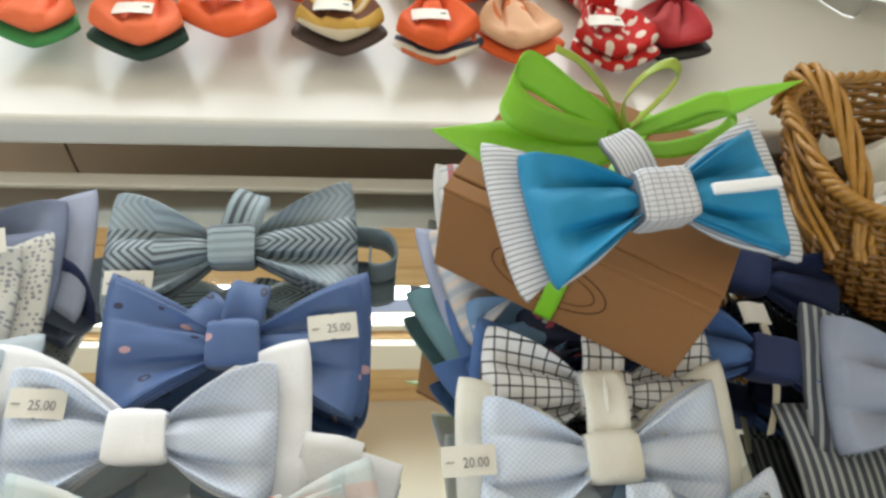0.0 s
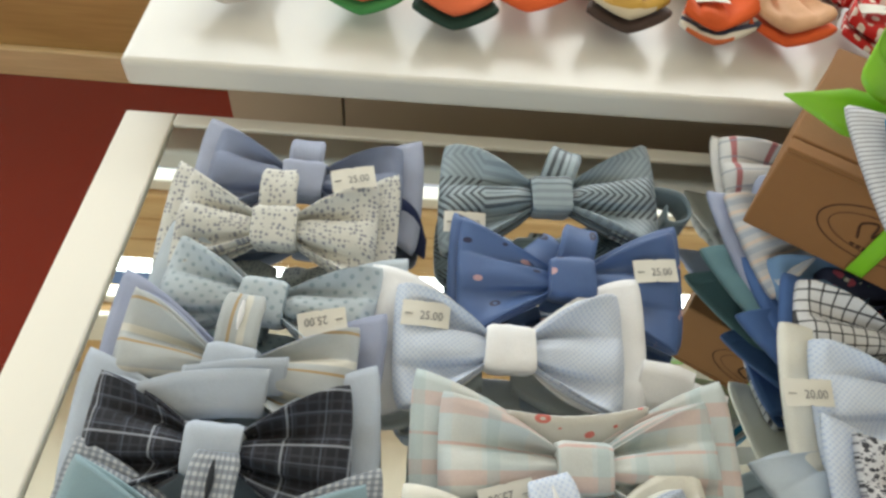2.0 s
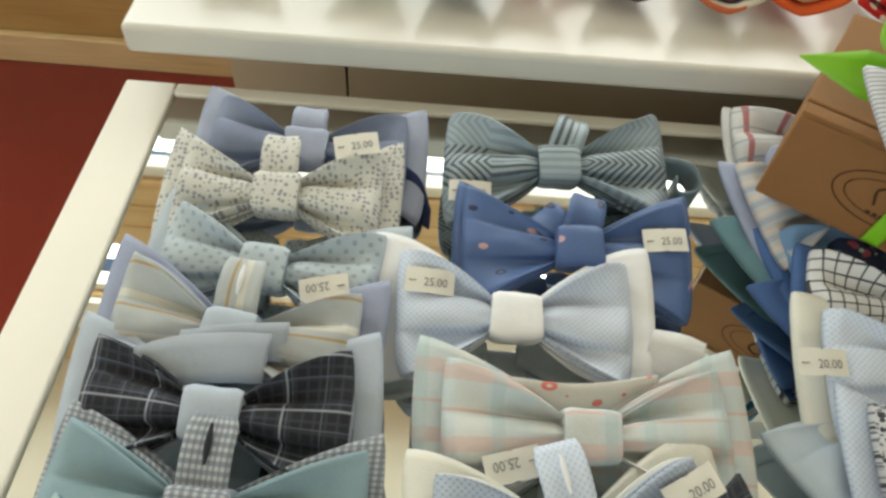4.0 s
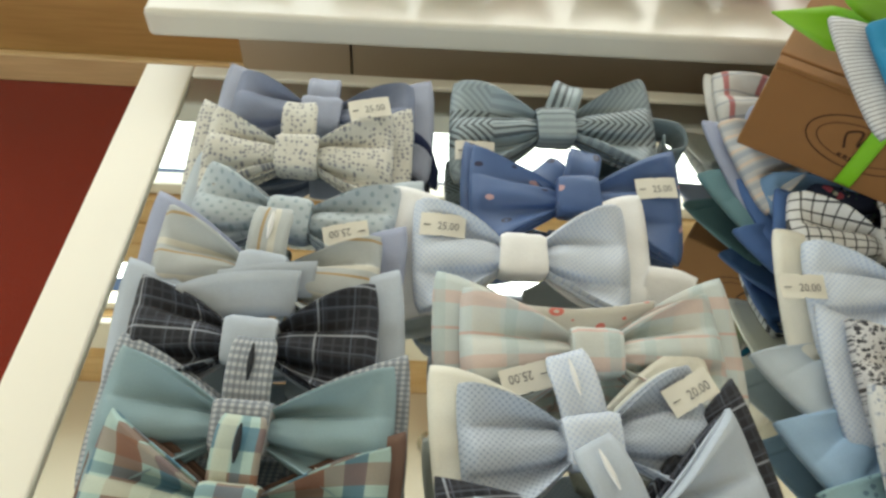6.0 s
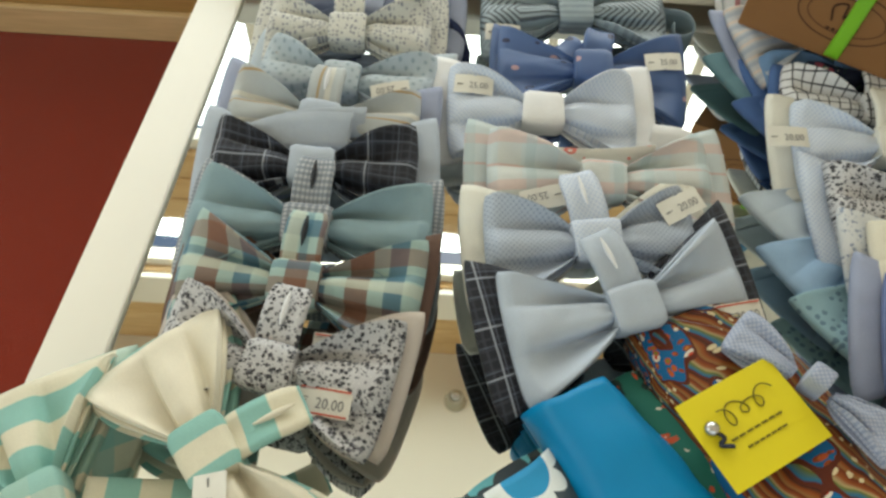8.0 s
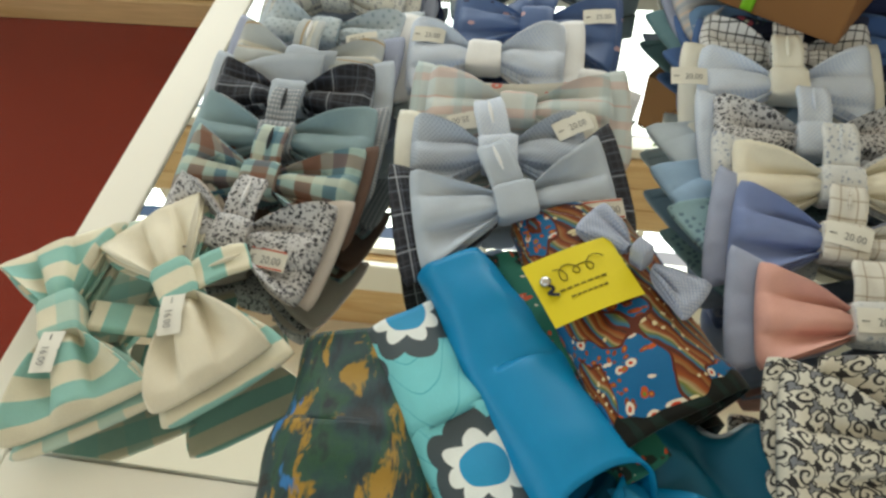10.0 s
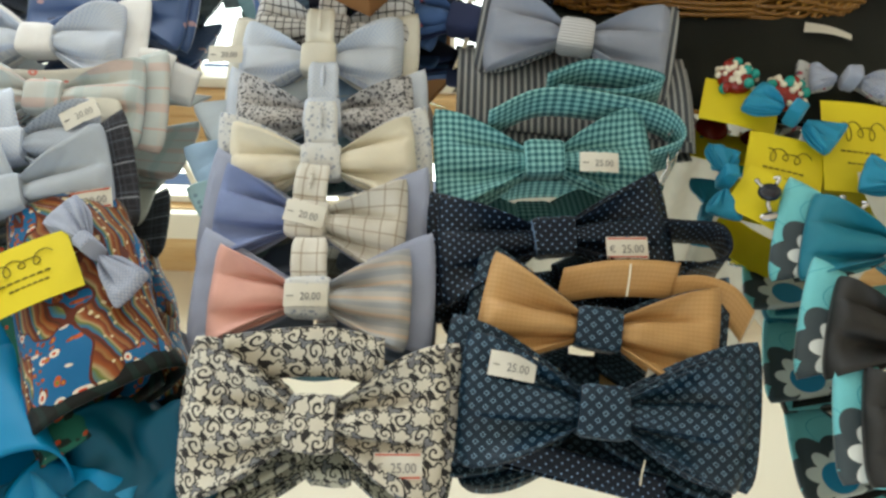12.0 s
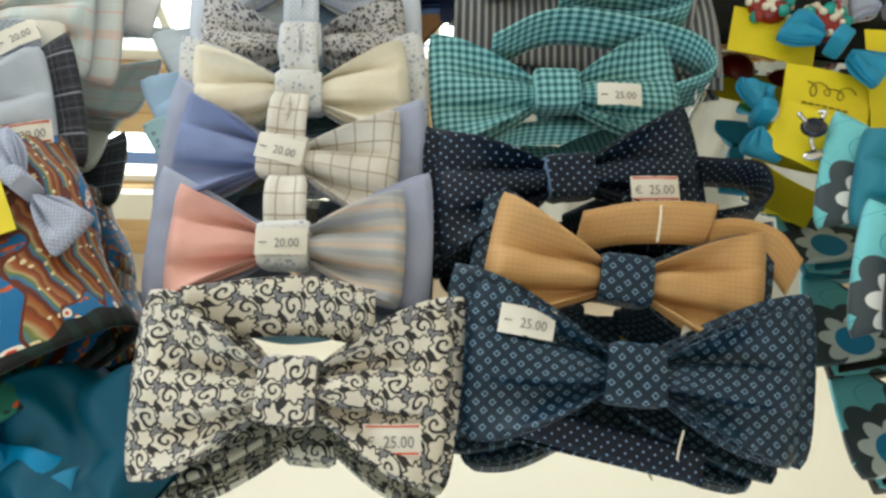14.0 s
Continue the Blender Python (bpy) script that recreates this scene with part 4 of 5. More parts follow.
# ---- second row ----
bow_tie("grey zigzag silk bow tie", (-0.0786, 0.2349, 0.926), 4, 0.118, 0.064, C_ZIG, C_ZIG, tags=(("25.00", -0.046, -0.016, -3),), ends=((C_ZIG, 0.020, {"slot": False, "turn": -22}),), loops=(([(0.03, 0.004, -0.008), (0.055, 0.007, -0.008), (0.074, 0.003, -0.007), (0.077, -0.009, -0.008), (0.066, -0.012, -0.008), (0.066, -0.003, -0.008)], C_SILVER, 0.018, (0, 0.2, 1)),), arch=0.45)
bow_tie("blue silk bow tie with small pink motifs", (-0.0717, 0.1815, 0.926), 2, 0.118, 0.067, C_BLUEPAIS, C_BLUEPAIS, C_BLUEPAIS, inner=0.93, tags=(("25.00", 0.042, 0.006, 4),), puff=0.005, ends=((C_BLUEPAIS, 0.020, {"slot": False, "turn": -14, "z": 0.002}), (C_BLUEPAIS, 0.018, {"slot": False, "turn": 40, "z": -0.001})))
bow_tie("light blue pique bow tie backed with white", (-0.1026, 0.1400, 0.927), 0, 0.130, 0.068, C_PIQUE, C_WHITE, C_WHITE, inner=0.80, kw=0.022, tags=(("25.00", -0.038, 0.013, -3),), loops=(([(0.050, -0.012, -0.010), (0.075, -0.016, -0.007), (0.100, -0.024, -0.009)], C_WHITE, 0.024, (0.25, 0.9, 0.2)), ([(0.060, -0.010, -0.004), (0.074, -0.012, -0.003), (0.084, -0.015, -0.005)], C_WHITE, 0.024, (0.25, 0.9, 0.2))), arch=0.8)
bow_tie("pastel plaid bow tie with pink hearts", (-0.0760, 0.0858, 0.932), 1, 0.136, 0.070, C_PASTEL, C_PASTEL, C_PASTEL, tags=(("25.00", -0.030, -0.012, 195),), loops=(([(-0.030, 0.016, -0.004), (-0.008, 0.014, -0.001), (0.012, 0.016, -0.002), (0.030, 0.020, -0.005)], C_HEARTS, 0.014, (0.1, 0.9, 0.5)),), arch=0.55)
bow_tie("grey blue pique bow tie backed with ivory", (-0.0837, 0.0454, 0.935), 9, 0.120, 0.066, C_PIQUE2, C_PIQUE, C_ICECREAM, tags=(("20.00", 0.042, 0.014, 22),), ends=((C_PIQUE, 0.026, {"turn": 8, "slot_mat": C_WHITE}),), arch=0.6)
bow_tie("ice blue bow tie backed with charcoal plaid", (-0.0715, 0.0104, 0.936), 19, 0.132, 0.070, C_ICE, C_ICE, C_DARKPLAID, tags=(("20.00", 0.044, -0.014, -4, True),), ends=((C_ICE, 0.027, {"turn": 10, "slot_mat": C_WHITE}),), inner=0.83)

# ---- third row ----
bow_tie("white and red checked bow tie", (0.082, 0.266, 0.926), 2, 0.122, 0.05, C_REDSTRIPE, C_WHITE, C_WHITE, inner=0.97)
bow_tie("pale grey bow tie with white backing", (0.086, 0.236, 0.923), -4, 0.120, 0.052, C_GREYLAV, C_WHITE, C_WHITE, tilt=20)
bow_tie("pale striped bow tie half under the gift box", (0.075, 0.228, 0.928), 17, 0.120, 0.064, C_PALESTRIPE, C_ICE, C_GREYLAV, tilt=14, inner=0.93)
bow_tie("chambray blue bow tie half under the gift box", (0.086, 0.196, 0.922), 22, 0.118, 0.060, C_DENIM, C_DENIM, C_BLUE, tilt=10, inner=0.90)
bow_tie("smoke teal bow tie beneath the third row", (0.066, 0.222, 0.914), 32, 0.118, 0.058, C_SMOKE, C_SMOKE, tilt=6, puff=0.003, deep=0.003)
bow_tie("bright blue bow tie beneath the third row", (0.075, 0.188, 0.912), 36, 0.112, 0.052, C_BLUE, C_BLUE, tilt=6, puff=0.003, deep=0.003)
bow_tie("pale aqua bow tie beneath the third row", (0.068, 0.108, 0.914), 34, 0.120, 0.058, C_AQUA, C_AQUA, tilt=3, puff=0.004, deep=0.003)
bow_tie("light blue bow tie beneath the third row", (0.066, 0.077, 0.914), 35, 0.120, 0.056, C_LIGHTBLUE, C_LIGHTBLUE, tilt=3, puff=0.004, deep=0.003)
bow_tie("aqua printed bow tie beneath the third row", (0.074, 0.050, 0.914), 42, 0.118, 0.058, C_AQUAFLO, C_AQUAFLO, tilt=3, puff=0.004, deep=0.003)
bow_tie("navy bow tie with red flowers", (0.100, 0.184, 0.924), -6, 0.112, 0.050, C_NAVYFLO, C_NAVYFLO, C_BLUE, tilt=14)
bow_tie("navy bow tie beside the gift box", (0.176, 0.222, 0.924), -20, 0.118, 0.056, C_NAVY, C_NAVY, C_NAVYDOT, tilt=14)
bow_tie("denim blue bow tie beside the gift box", (0.172, 0.172, 0.924), -14, 0.112, 0.054, C_BLUE, C_NAVY, C_NAVY, tilt=14)
bow_tie("white bow tie with black window check", (0.0856, 0.1540, 0.928), -3, 0.112, 0.064, C_GRID, C_GRID, C_BLUE, ends=((C_GRID, 0.018, {"slot": False}),), inner=0.94, tags=(("20.00", 0.018, -0.018, -6),), arch=0.6)
bow_tie("light blue pique bow tie backed with ivory", (0.0823, 0.1256, 0.930), 2, 0.122, 0.067, C_PIQUE, C_ICECREAM, C_ICECREAM, ends=((C_ICECREAM, 0.026, {}),), tags=(("20.00", -0.058, 0.002, 0),), inner=0.84, arch=0.5)
bow_tie("black floral bow tie backed with light blue pique", (0.0908, 0.0786, 0.930), 3, 0.122, 0.066, C_BLACKFLO, C_PIQUE, C_PIQUE, ends=((C_PIQUE, 0.026, {}),), inner=0.86)
bow_tie("ivory bow tie backed with a light print", (0.0957, 0.0415, 0.935), 3, 0.122, 0.064, C_CREAM, C_LIGHTFLO, C_LIGHTFLO, ends=((C_LIGHTFLO, 0.026, {}),), tilt=24, inner=0.85)
bow_tie("bow tie with one periwinkle and one checked wing", (0.0926, 0.0056, 0.931), -5, 0.126, 0.067, C_PERI, C_CHECK, C_GREYLAV, right=C_CHECK, ends=((C_CHECK, 0.022, {}),), tags=(("20.00", 0.0, 0.002, -8),), tilt=22, inner=0.83)
bow_tie("bow tie with one salmon and one striped wing", (0.0990, -0.0397, 0.929), 2, 0.126, 0.066, C_SALMON, C_LIGHTFLO, C_GREYLAV, right=C_PALESTRIPE, ends=((C_CHECK, 0.022, {"slot": False}),), tags=(("20.00", 0.0, 0.0, 0),), inner=0.81, loops=(([(-0.03, -0.026, -0.012), (0.0, -0.034, -0.010), (0.035, -0.03, -0.012)], C_SMOKE, 0.02, (0, 0.9, 0.3)),))
bow_tie("large black and ivory scrollwork bow tie", (0.1102, -0.1037, 0.931), -1, 0.130, 0.072, C_SCROLL, C_SCROLL, C_SCROLL, tags=(("25.00", 0.040, -0.016, 3, True),), inner=0.93, arch=0.85, kh=0.026, kw=0.022, loops=(([(-0.045, 0.026, 0.002), (0.0, 0.032, 0.004), (0.03, 0.028, 0.002)], C_SCROLL, 0.024, (0, 0.9, 0.4)),))

# ---- fourth row ----
bow_tie("grey blue twill bow tie with pinstripe edging", (0.2413, 0.1434, 0.938), -10, 0.126, 0.066, C_GREYBLUE, C_THINSTRIPE, C_PIN, inner=0.90, arch=0.7)
bow_tie("teal gingham bow tie with its strap looped behind", (0.2190, 0.0521, 0.930), 4, 0.124, 0.066, C_GINGHAM, C_GINGHAM, tags=(("25.00", 0.030, -0.004, -4),), puff=0.007, arch=0.4,
        loops=(([(-0.03, 0.022, 0.004), (0.0, 0.034, 0.006), (0.04, 0.030, 0.004), (0.072, 0.022, 0.0), (0.080, 0.008, -0.004), (0.06, 0.0, -0.006)], C_GINGHAM, 0.022, (0, 0.35, 1)), ([(0.005, 0.046, 0.002), (0.03, 0.054, 0.002), (0.06, 0.048, 0.002), (0.07, 0.042, 0.002), (0.045, 0.036, 0.002), (0.01, 0.040, 0.002)], C_GINGHAM, 0.020, (0, 0.35, 1))))
for px, py, rz in ((0.2915, 0.062, 80), (0.2890, 0.048, 60)):
    sl = thing("strap_slider", pose(px, py, 0.930, 70, 0, rz), "small steel slider on the gingham strap", "slider", "strap sliders")
    part("wire", tube([(-0.010, -0.002, 0), (-0.010, 0.002, 0), (0.010, 0.002, 0), (0.010, -0.002, 0), (-0.010, -0.002, 0)], 0.0007, 40, 6), STEEL, sl)
    part("hook", tube([(0.010, 0, 0), (0.014, 0.001, 0), (0.015, 0.004, 0.001), (0.012, 0.005, 0.002)], 0.0007, 14, 6), STEEL, sl)
bow_tie("navy dotted silk bow tie", (0.2221, 0.0003, 0.930), 7, 0.132, 0.064, C_NAVYDOT, C_NAVYDOT, C_NAVYDOT, tags=(("25.00", 0.036, -0.010, -4, True),), inner=0.92, loops=(([(0.04, 0.006, -0.008), (0.07, 0.0, -0.004), (0.09, -0.004, -0.004), (0.092, -0.018, -0.008), (0.07, -0.022, -0.01)], C_NAVYDOT, 0.022, (0, 0.3, 1)),))
bow_tie("ochre bow tie backed with navy silk", (0.2417, -0.0523, 0.931), -7, 0.128, 0.066, C_OCHRE, C_NAVYGEO, C_NAVYGEO, tags=(("16.00", 0.034, -0.022, -12, True),), inner=0.90, loops=(([(-0.02, 0.020, -0.003), (0.0, 0.026, 0.0), (0.02, 0.029, 0.001), (0.036, 0.030, 0.0)], C_OCHRE, 0.019, (0.1, 0.85, 0.3)), ([(0.030, 0.024, -0.003), (0.046, 0.027, -0.002), (0.062, 0.024, -0.003), (0.074, 0.014, -0.007)], C_OCHRE, 0.017, (0.25, 0.85, 0.3)), ([(0.013, 0.036, 0.003), (0.0125, 0.028, 0.006), (0.012, 0.018, 0.006)], THREAD, 0.0009, (1, 0.1, 0.1))))
bow_tie("navy silk bow tie with woven diamonds", (0.2406, -0.0936, 0.932), -4, 0.148, 0.071, C_NAVYGEO, C_NAVYGEO, C_NAVYGEO, tags=(("25.00", -0.042, 0.016, -5),), inner=0.88, kh=0.024, kw=0.0225, loops=(([(-0.058, -0.018, -0.013), (-0.01, -0.026, -0.014), (0.034, -0.033, -0.014)], C_NAVYDOT, 0.014, (0, 0.9, 0.2)), ([(0.0195, -0.019, 0.006), (0.019, -0.025, 0.003), (0.0192, -0.030, 0.000)], THREAD, 0.0006, (1, 0.1, 0.1)),), arch=0.6)

# ---- kraft box with its ribbon, and the bow tie on it ----
BOX = pose(0.015, 0.214, 0.944, 0, 0, -32)
BW, BD, BH = 0.114, 0.092, 0.052
kb = thing("gift_box", BOX, "brown kraft card gift box tied with green ribbon", "box")
part("body", box(0, BW, 0, BD, 0, BH - 0.003, bevel=0.0012), KRAFT, kb, "", False)
part("lid", box(-0.0006, BW + 0.0006, 0.009, BD + 0.0006, BH - 0.0028, BH, bevel=0.0008), KRAFT, kb, "", False)
part("lid_flap", box(0.0, BW, 0.0, 0.0078, BH - 0.0029, BH - 0.0004, bevel=0.0005), KRAFT, kb, "", False)
part("lid_slot", box(BW * 0.45, BW + 0.0004, 0.0079, 0.0089, BH - 0.0025, BH - 0.0008), KRAFT_EDGE, kb, "dark cut slot", False)


def ring(rx, rz, width, cx, cz, y):
    bm = bmesh.new()
    n = 56
    rows = [[(cx + (rx + s * width) * math.cos(2 * math.pi * k / n), y, cz + (rz + s * width) * math.sin(2 * math.pi * k / n)) for k in range(n)] for s in (-0.5, 0.5)]
    grid_faces(bm, rows, [[(0, 0)] * n] * 2, close=True)
    return bm


stamp = part("stamp", ring(0.0255, 0.0145, 0.0007, 0.052, 0.026, -0.0003), STAMP, kb, "brown oval stamp", False)
part("stamp_ring", ring(0.0205, 0.0102, 0.0005, 0.052, 0.026, -0.0003), STAMP, stamp, "", False)
part("stamp_mark", tube([(0.046, -0.0003, 0.022), (0.044, -0.0003, 0.030), (0.050, -0.0003, 0.033), (0.051, -0.0003, 0.025), (0.055, -0.0003, 0.033), (0.060, -0.0003, 0.030), (0.057, -0.0003, 0.026), (0.060, -0.0003, 0.021), (0.052, -0.0003, 0.020)], 0.0006, 40, 5), STAMP, stamp, "", False)
bm = bmesh.new()
for k in range(5):
    slab(bm, 0.045 + 0.003 * k, 0.047 + 0.003 * k, -0.0004, 0.0, 0.0165, 0.0180)
part("stamp_words", bm, STAMP, stamp, "", False)
# a band round the box
part("ribbon_band", ribbon([(0.058, 0.092, 0.0527), (0.058, 0.05, 0.0532), (0.058, 0.004, 0.0530), (0.057, -0.0013, 0.046), (0.056, -0.0013, 0.02), (0.055, -0.0013, 0.002)], 0.008, (1, 0, 0), 40, 0.0004), GREEN_SATIN, kb)

rb = thing("ribbon_bow", pose(0.086, 0.228, 0.9985), "bright green satin ribbon bow with printed tails", "ribbon")
G = 0.020
part("loop", ribbon([(0.005, 0.006, 0.012), (-0.018, 0.010, 0.023), (-0.036, 0.012, 0.034), (-0.045, 0.009, 0.038), (-0.049, 0.001, 0.034), (-0.042, -0.003, 0.027), (-0.022, 0.001, 0.016), (0.004, 0.004, 0.010)], G * 0.78, (0.35, 0.6, 0.6), 60, 0.0004, lambda u: 0.40 + 0.60 * math.sin(math.pi * u) ** 0.6), GREEN_SATIN, rb)
part("tail", ribbon([(0.002, 0.000, 0.006), (-0.020, -0.004, 0.006), (-0.046, -0.004, 0.010), (-0.076, 0.002, 0.013)], G * 1.05, (0.1, 0.75, 0.6), 34, 0.0004, lambda u: 0.4 + 0.6 * min(1, u * 2.2) if u < 0.70 else max(0.04, 1 - (u - 0.70) / 0.31)), GREEN_SATIN, rb, "green satin tail cut to a point")
part("loop", ribbon([(0.005, 0.005, 0.010), (0.022, 0.006, 0.020), (0.038, 0.008, 0.027), (0.048, 0.007, 0.024), (0.044, 0.002, 0.014), (0.022, 0.000, 0.007), (0.005, 0.003, 0.008)], G * 0.42, (-0.2, 0.75, 0.55), 48, 0.0004, lambda u: 0.5 + 0.5 * math.sin(math.pi * u) ** 0.5), GREEN_SATIN, rb)
part("tail", ribbon([(0.005, 0.006, 0.012), (0.025, 0.006, 0.018), (0.046, 0.008, 0.027), (0.071, 0.009, 0.0380)], G * 0.50, (-0.3, 0.75, 0.55), 30, 0.0004, lambda u: 0.5 + 0.5 * min(1, u * 2.5) if u < 0.7 else max(0.05, 1 - (u - 0.7) / 0.31)), GREEN_SATIN, rb, "green satin tail cut to a point")
part("cord", ribbon([(0.005, 0.006, 0.011), (0.000, 0.007, 0.026), (0.005, 0.008, 0.039), (0.014, 0.009, 0.044), (0.019, 0.008, 0.038), (0.013, 0.007, 0.024), (0.006, 0.006, 0.012)], 0.005, (0.5, 1, 0.4), 48, 0.0005), GREEN_CORD, rb, "olive cord loop")
part("cord", ribbon([(0.004, 0.006, 0.011), (-0.006, 0.010, 0.026), (-0.020, 0.012, 0.040), (-0.031, 0.013, 0.0455)], 0.003, (0.3, 1, 0.5), 30, 0.0005), GREEN_CORD, rb, "olive cord end")
part("cord", ribbon([(0.002, 0.000, 0.009), (0.006, -0.008, 0.009), (0.014, -0.022, 0.008)], 0.008, (1, 0.3, 0.2), 20, 0.0005), GREEN_CORD, rb, "olive cord end")
part("tie_wrap", knot_mesh(0.006, 0.008, 0.010, 1.0, 0.008), GREEN_CORD, rb)

gb = bow_tie("bright blue bow tie backed with white pinstripe", (0.0895, 0.188, 1.0160), 9, 0.118, 0.062, C_BRIGHTBLUE, C_THINCHECK, C_THINSTRIPE, tilt=20, inner=0.82, ends=((C_THINSTRIPE, 0.022, {"slot": False, "turn": 16, "z": -0.002, "width": 0.016}),), group="")
bm = bmesh.new()
slab(bm, 0.0170, 0.0450, -0.0030, 0.0015, 0.0090, 0.0130, bevel=0.0010)
nm = part("embroidery", bm, C_WHITE, gb, "white embroidered bar")

# ---- wicker basket ----
bk = thing("wicker_basket", pose(0.337, 0.246, 0.9165), "golden brown oval wicker basket with a braided handle", "basket")


def hoop(t, s):
    """Point on the basket's wall: t round it, s from the foot to the rim."""
    a, b = 0.112 + 0.034 * s, 0.052 + 0.003 * s
    c, d = math.cos(t), math.sin(t)
    return Vector((a * math.copysign(abs(c) ** 0.5, c), b * math.copysign(abs(d) ** 0.5, d) + 0.007 * s, 0.070 * s))


STAKES = 44
bmw = bmesh.new()
for k in range(26):
    s = (k + 0.5) / 26.5
    pts, n = [], STAKES * 3
    rows, uvs = [], []
    for i in range(n + 1):
        t = 2 * math.pi * i / n
        p = hoop(t, s)
        out = Vector((p.x, p.y, 0)).normalized()
        pts.append(p + out * 0.0026 * math.cos(STAKES / 2 * t + math.pi * k) + Vector((0, 0, 0.0011 * math.sin(STAKES * t / 3 + k))))
    for i in range(n):
        p, q = pts[i], pts[(i + 1) % n]
        out = Vector((p.x, p.y, 0)).normalized()
        r = 0.0018 * (1 + 0.12 * noise.noise(p * 60))
        rows.append([p + out * r * math.cos(a) * 0.8 + Vector((0, 0, r * math.sin(a))) for a in (0, 1.05, 2.1, 3.14, 4.19, 5.24)])
    rows.append(rows[0])
    grid_faces(bmw, rows, [[(0, 0)] * 6] * (n + 1), close=True)
part("weave", bmw, WICKER_DARK, bk, "woven brown willow rods")
for k in range(STAKES):
    t = 2 * math.pi * k / STAKES
    part("stake", tube([hoop(t, 0.0), hoop(t, 0.5), hoop(t, 1.0)], 0.0016, 6, 5), WICKER, bk)
part("base", box(-0.100, 0.100, -0.046, 0.046, 0.001, 0.006, bevel=0.002), WICKER_DARK, bk, "", False)
bmr = bmesh.new()
for k in range(3):
    pts = []
    for i in range(97):
        t = 2 * math.pi * i / 96
        w = 30 * t + k * 2.094
        p = hoop(t, 1.0)
        out = Vector((p.x, p.y, 0)).normalized()
        pts.append(p + out * 0.0024 * math.cos(w) + Vector((0, 0, 0.002 + 0.0024 * math.sin(w))))
    tube(pts, 0.0019, 288, 6, bmr)
part("rim_braid", bmr, WICKER, bk, "golden braided willow rim")
arc = [(-0.141, 0.044, 0.062), (-0.144, 0.040, 0.086), (-0.142, 0.024, 0.094), (-0.137, 0.002, 0.087), (-0.132, -0.022, 0.073), (-0.128, -0.044, 0.052)]
arc = smooth_path(arc, 40)
handle = None
for k in range(5):
    strand = tube([p + Vector((0.0036 * math.cos(i * 0.22 + k * 1.2566), 0.002 * math.sin(i * 0.22 + k * 1.2566), 0.0036 * math.sin(i * 0.22 + k * 1.2566))) for i, p in enumerate(arc)], 0.0018, 110, 7)
    if handle is None:
        handle = part("handle", strand, WICKER, bk, "twisted golden willow handle")
    else:
        part("handle_strand", strand, WICKER, handle)
for a, b in (((-0.147, 0.022, 0.066), (-0.138, -0.040, 0.050)), ((-0.147, 0.010, 0.060), (-0.139, -0.042, 0.046)), ((-0.146, -0.004, 0.048), (-0.142, -0.030, 0.046))):
    part("rod_end", tube([a, ((a[0] + b[0]) / 2 - 0.003, (a[1] + b[1]) / 2, (a[2] + b[2]) / 2), b], 0.0015, 8, 6), WICKER, bk)


def crumple(u, v):
    x, y = -0.115 + 0.23 * u, -0.04 + 0.08 * v
    return x, y, 0.046 + 0.03 * noise.noise(Vector((u * 7, v * 5, 2.2))) + 0.015 * noise.noise(Vector((u * 17, v * 13, 4.2)))


pp = thing("tissue_paper", pose(0.337, 0.246, 0.9165), "crumpled white tissue paper in the wicker basket", "paper")
part("paper_sheet", sheet(bmesh.new(), crumple, 26, 20, 0.25, 0.15, 0.0004), PAPER, pp, "", False)

# ---- rolled and folded cloths at the front of the table ----


def roll(label, a, b, width, height, cloth, z=GLASS_Z, seed=1.0, turns=1.25, category="cloth roll", name="fabric_roll", flare=0.0, mouth=0.0):
    """A length of cloth loosely rolled flat, from a to b on the table."""
    a, b = Vector(a), Vector(b)
    d = b - a
    ln = d.length
    t = thing(name, pose(a.x, a.y, z, 0, 0, math.degrees(math.atan2(d.y, d.x))), label, category)

    def layer(v0, v1):
        def fn(u, v):
            v = v0 + (v1 - v0) * v
            ang = -2.2 + turns * 2 * math.pi * v
            k = 1 - 0.24 * v
            w = width / 2 * k * (1 + flare * u) * (1 + 0.04 * math.sin(u * 9 + seed))
            h = height / 2 * k * (1 + 0.16 * math.sin(u * 6 + seed * 2))
            c, s = math.cos(ang), math.sin(ang)
            y = w * math.copysign(abs(c) ** 0.7, c)
            fold = 0.0022 * noise.noise(Vector((u * 2.2, v * 8, seed))) + 0.0014 * noise.noise(Vector((u * 7, v * 11, seed + 4)))
            return u * ln + 0.005 * math.sin(ang + seed) * (1 if u > 0.5 else -1) + mouth * (1 - s) / 2 * u ** 3 * (1 - 0.8 * max(0.0, v - 0.6) / 0.4), y + fold, max(0.0008 + 0.002 * v, height / 2 * 1.05 + h * s + fold)
        return fn
    ob = part("outer_fold", sheet(bmesh.new(), layer(0.0, 0.72), 40, 48, ln, width * 2.75, 0.0012), cloth, t)
    part("inner_fold", sheet(bmesh.new(), layer(0.725, 1.0), 26, 20, ln, width * 0.8, 0.0012, 0.0, width * 2.2), cloth, t)
    edge = [layer(0.0, 0.72)(i / 20, 1.0) for i in range(21)]
    part("hem", tube([Vector(p) + Vector((0, 0, 0.0006)) for p in edge], 0.0008, 40, 6), cloth, t)
    return t


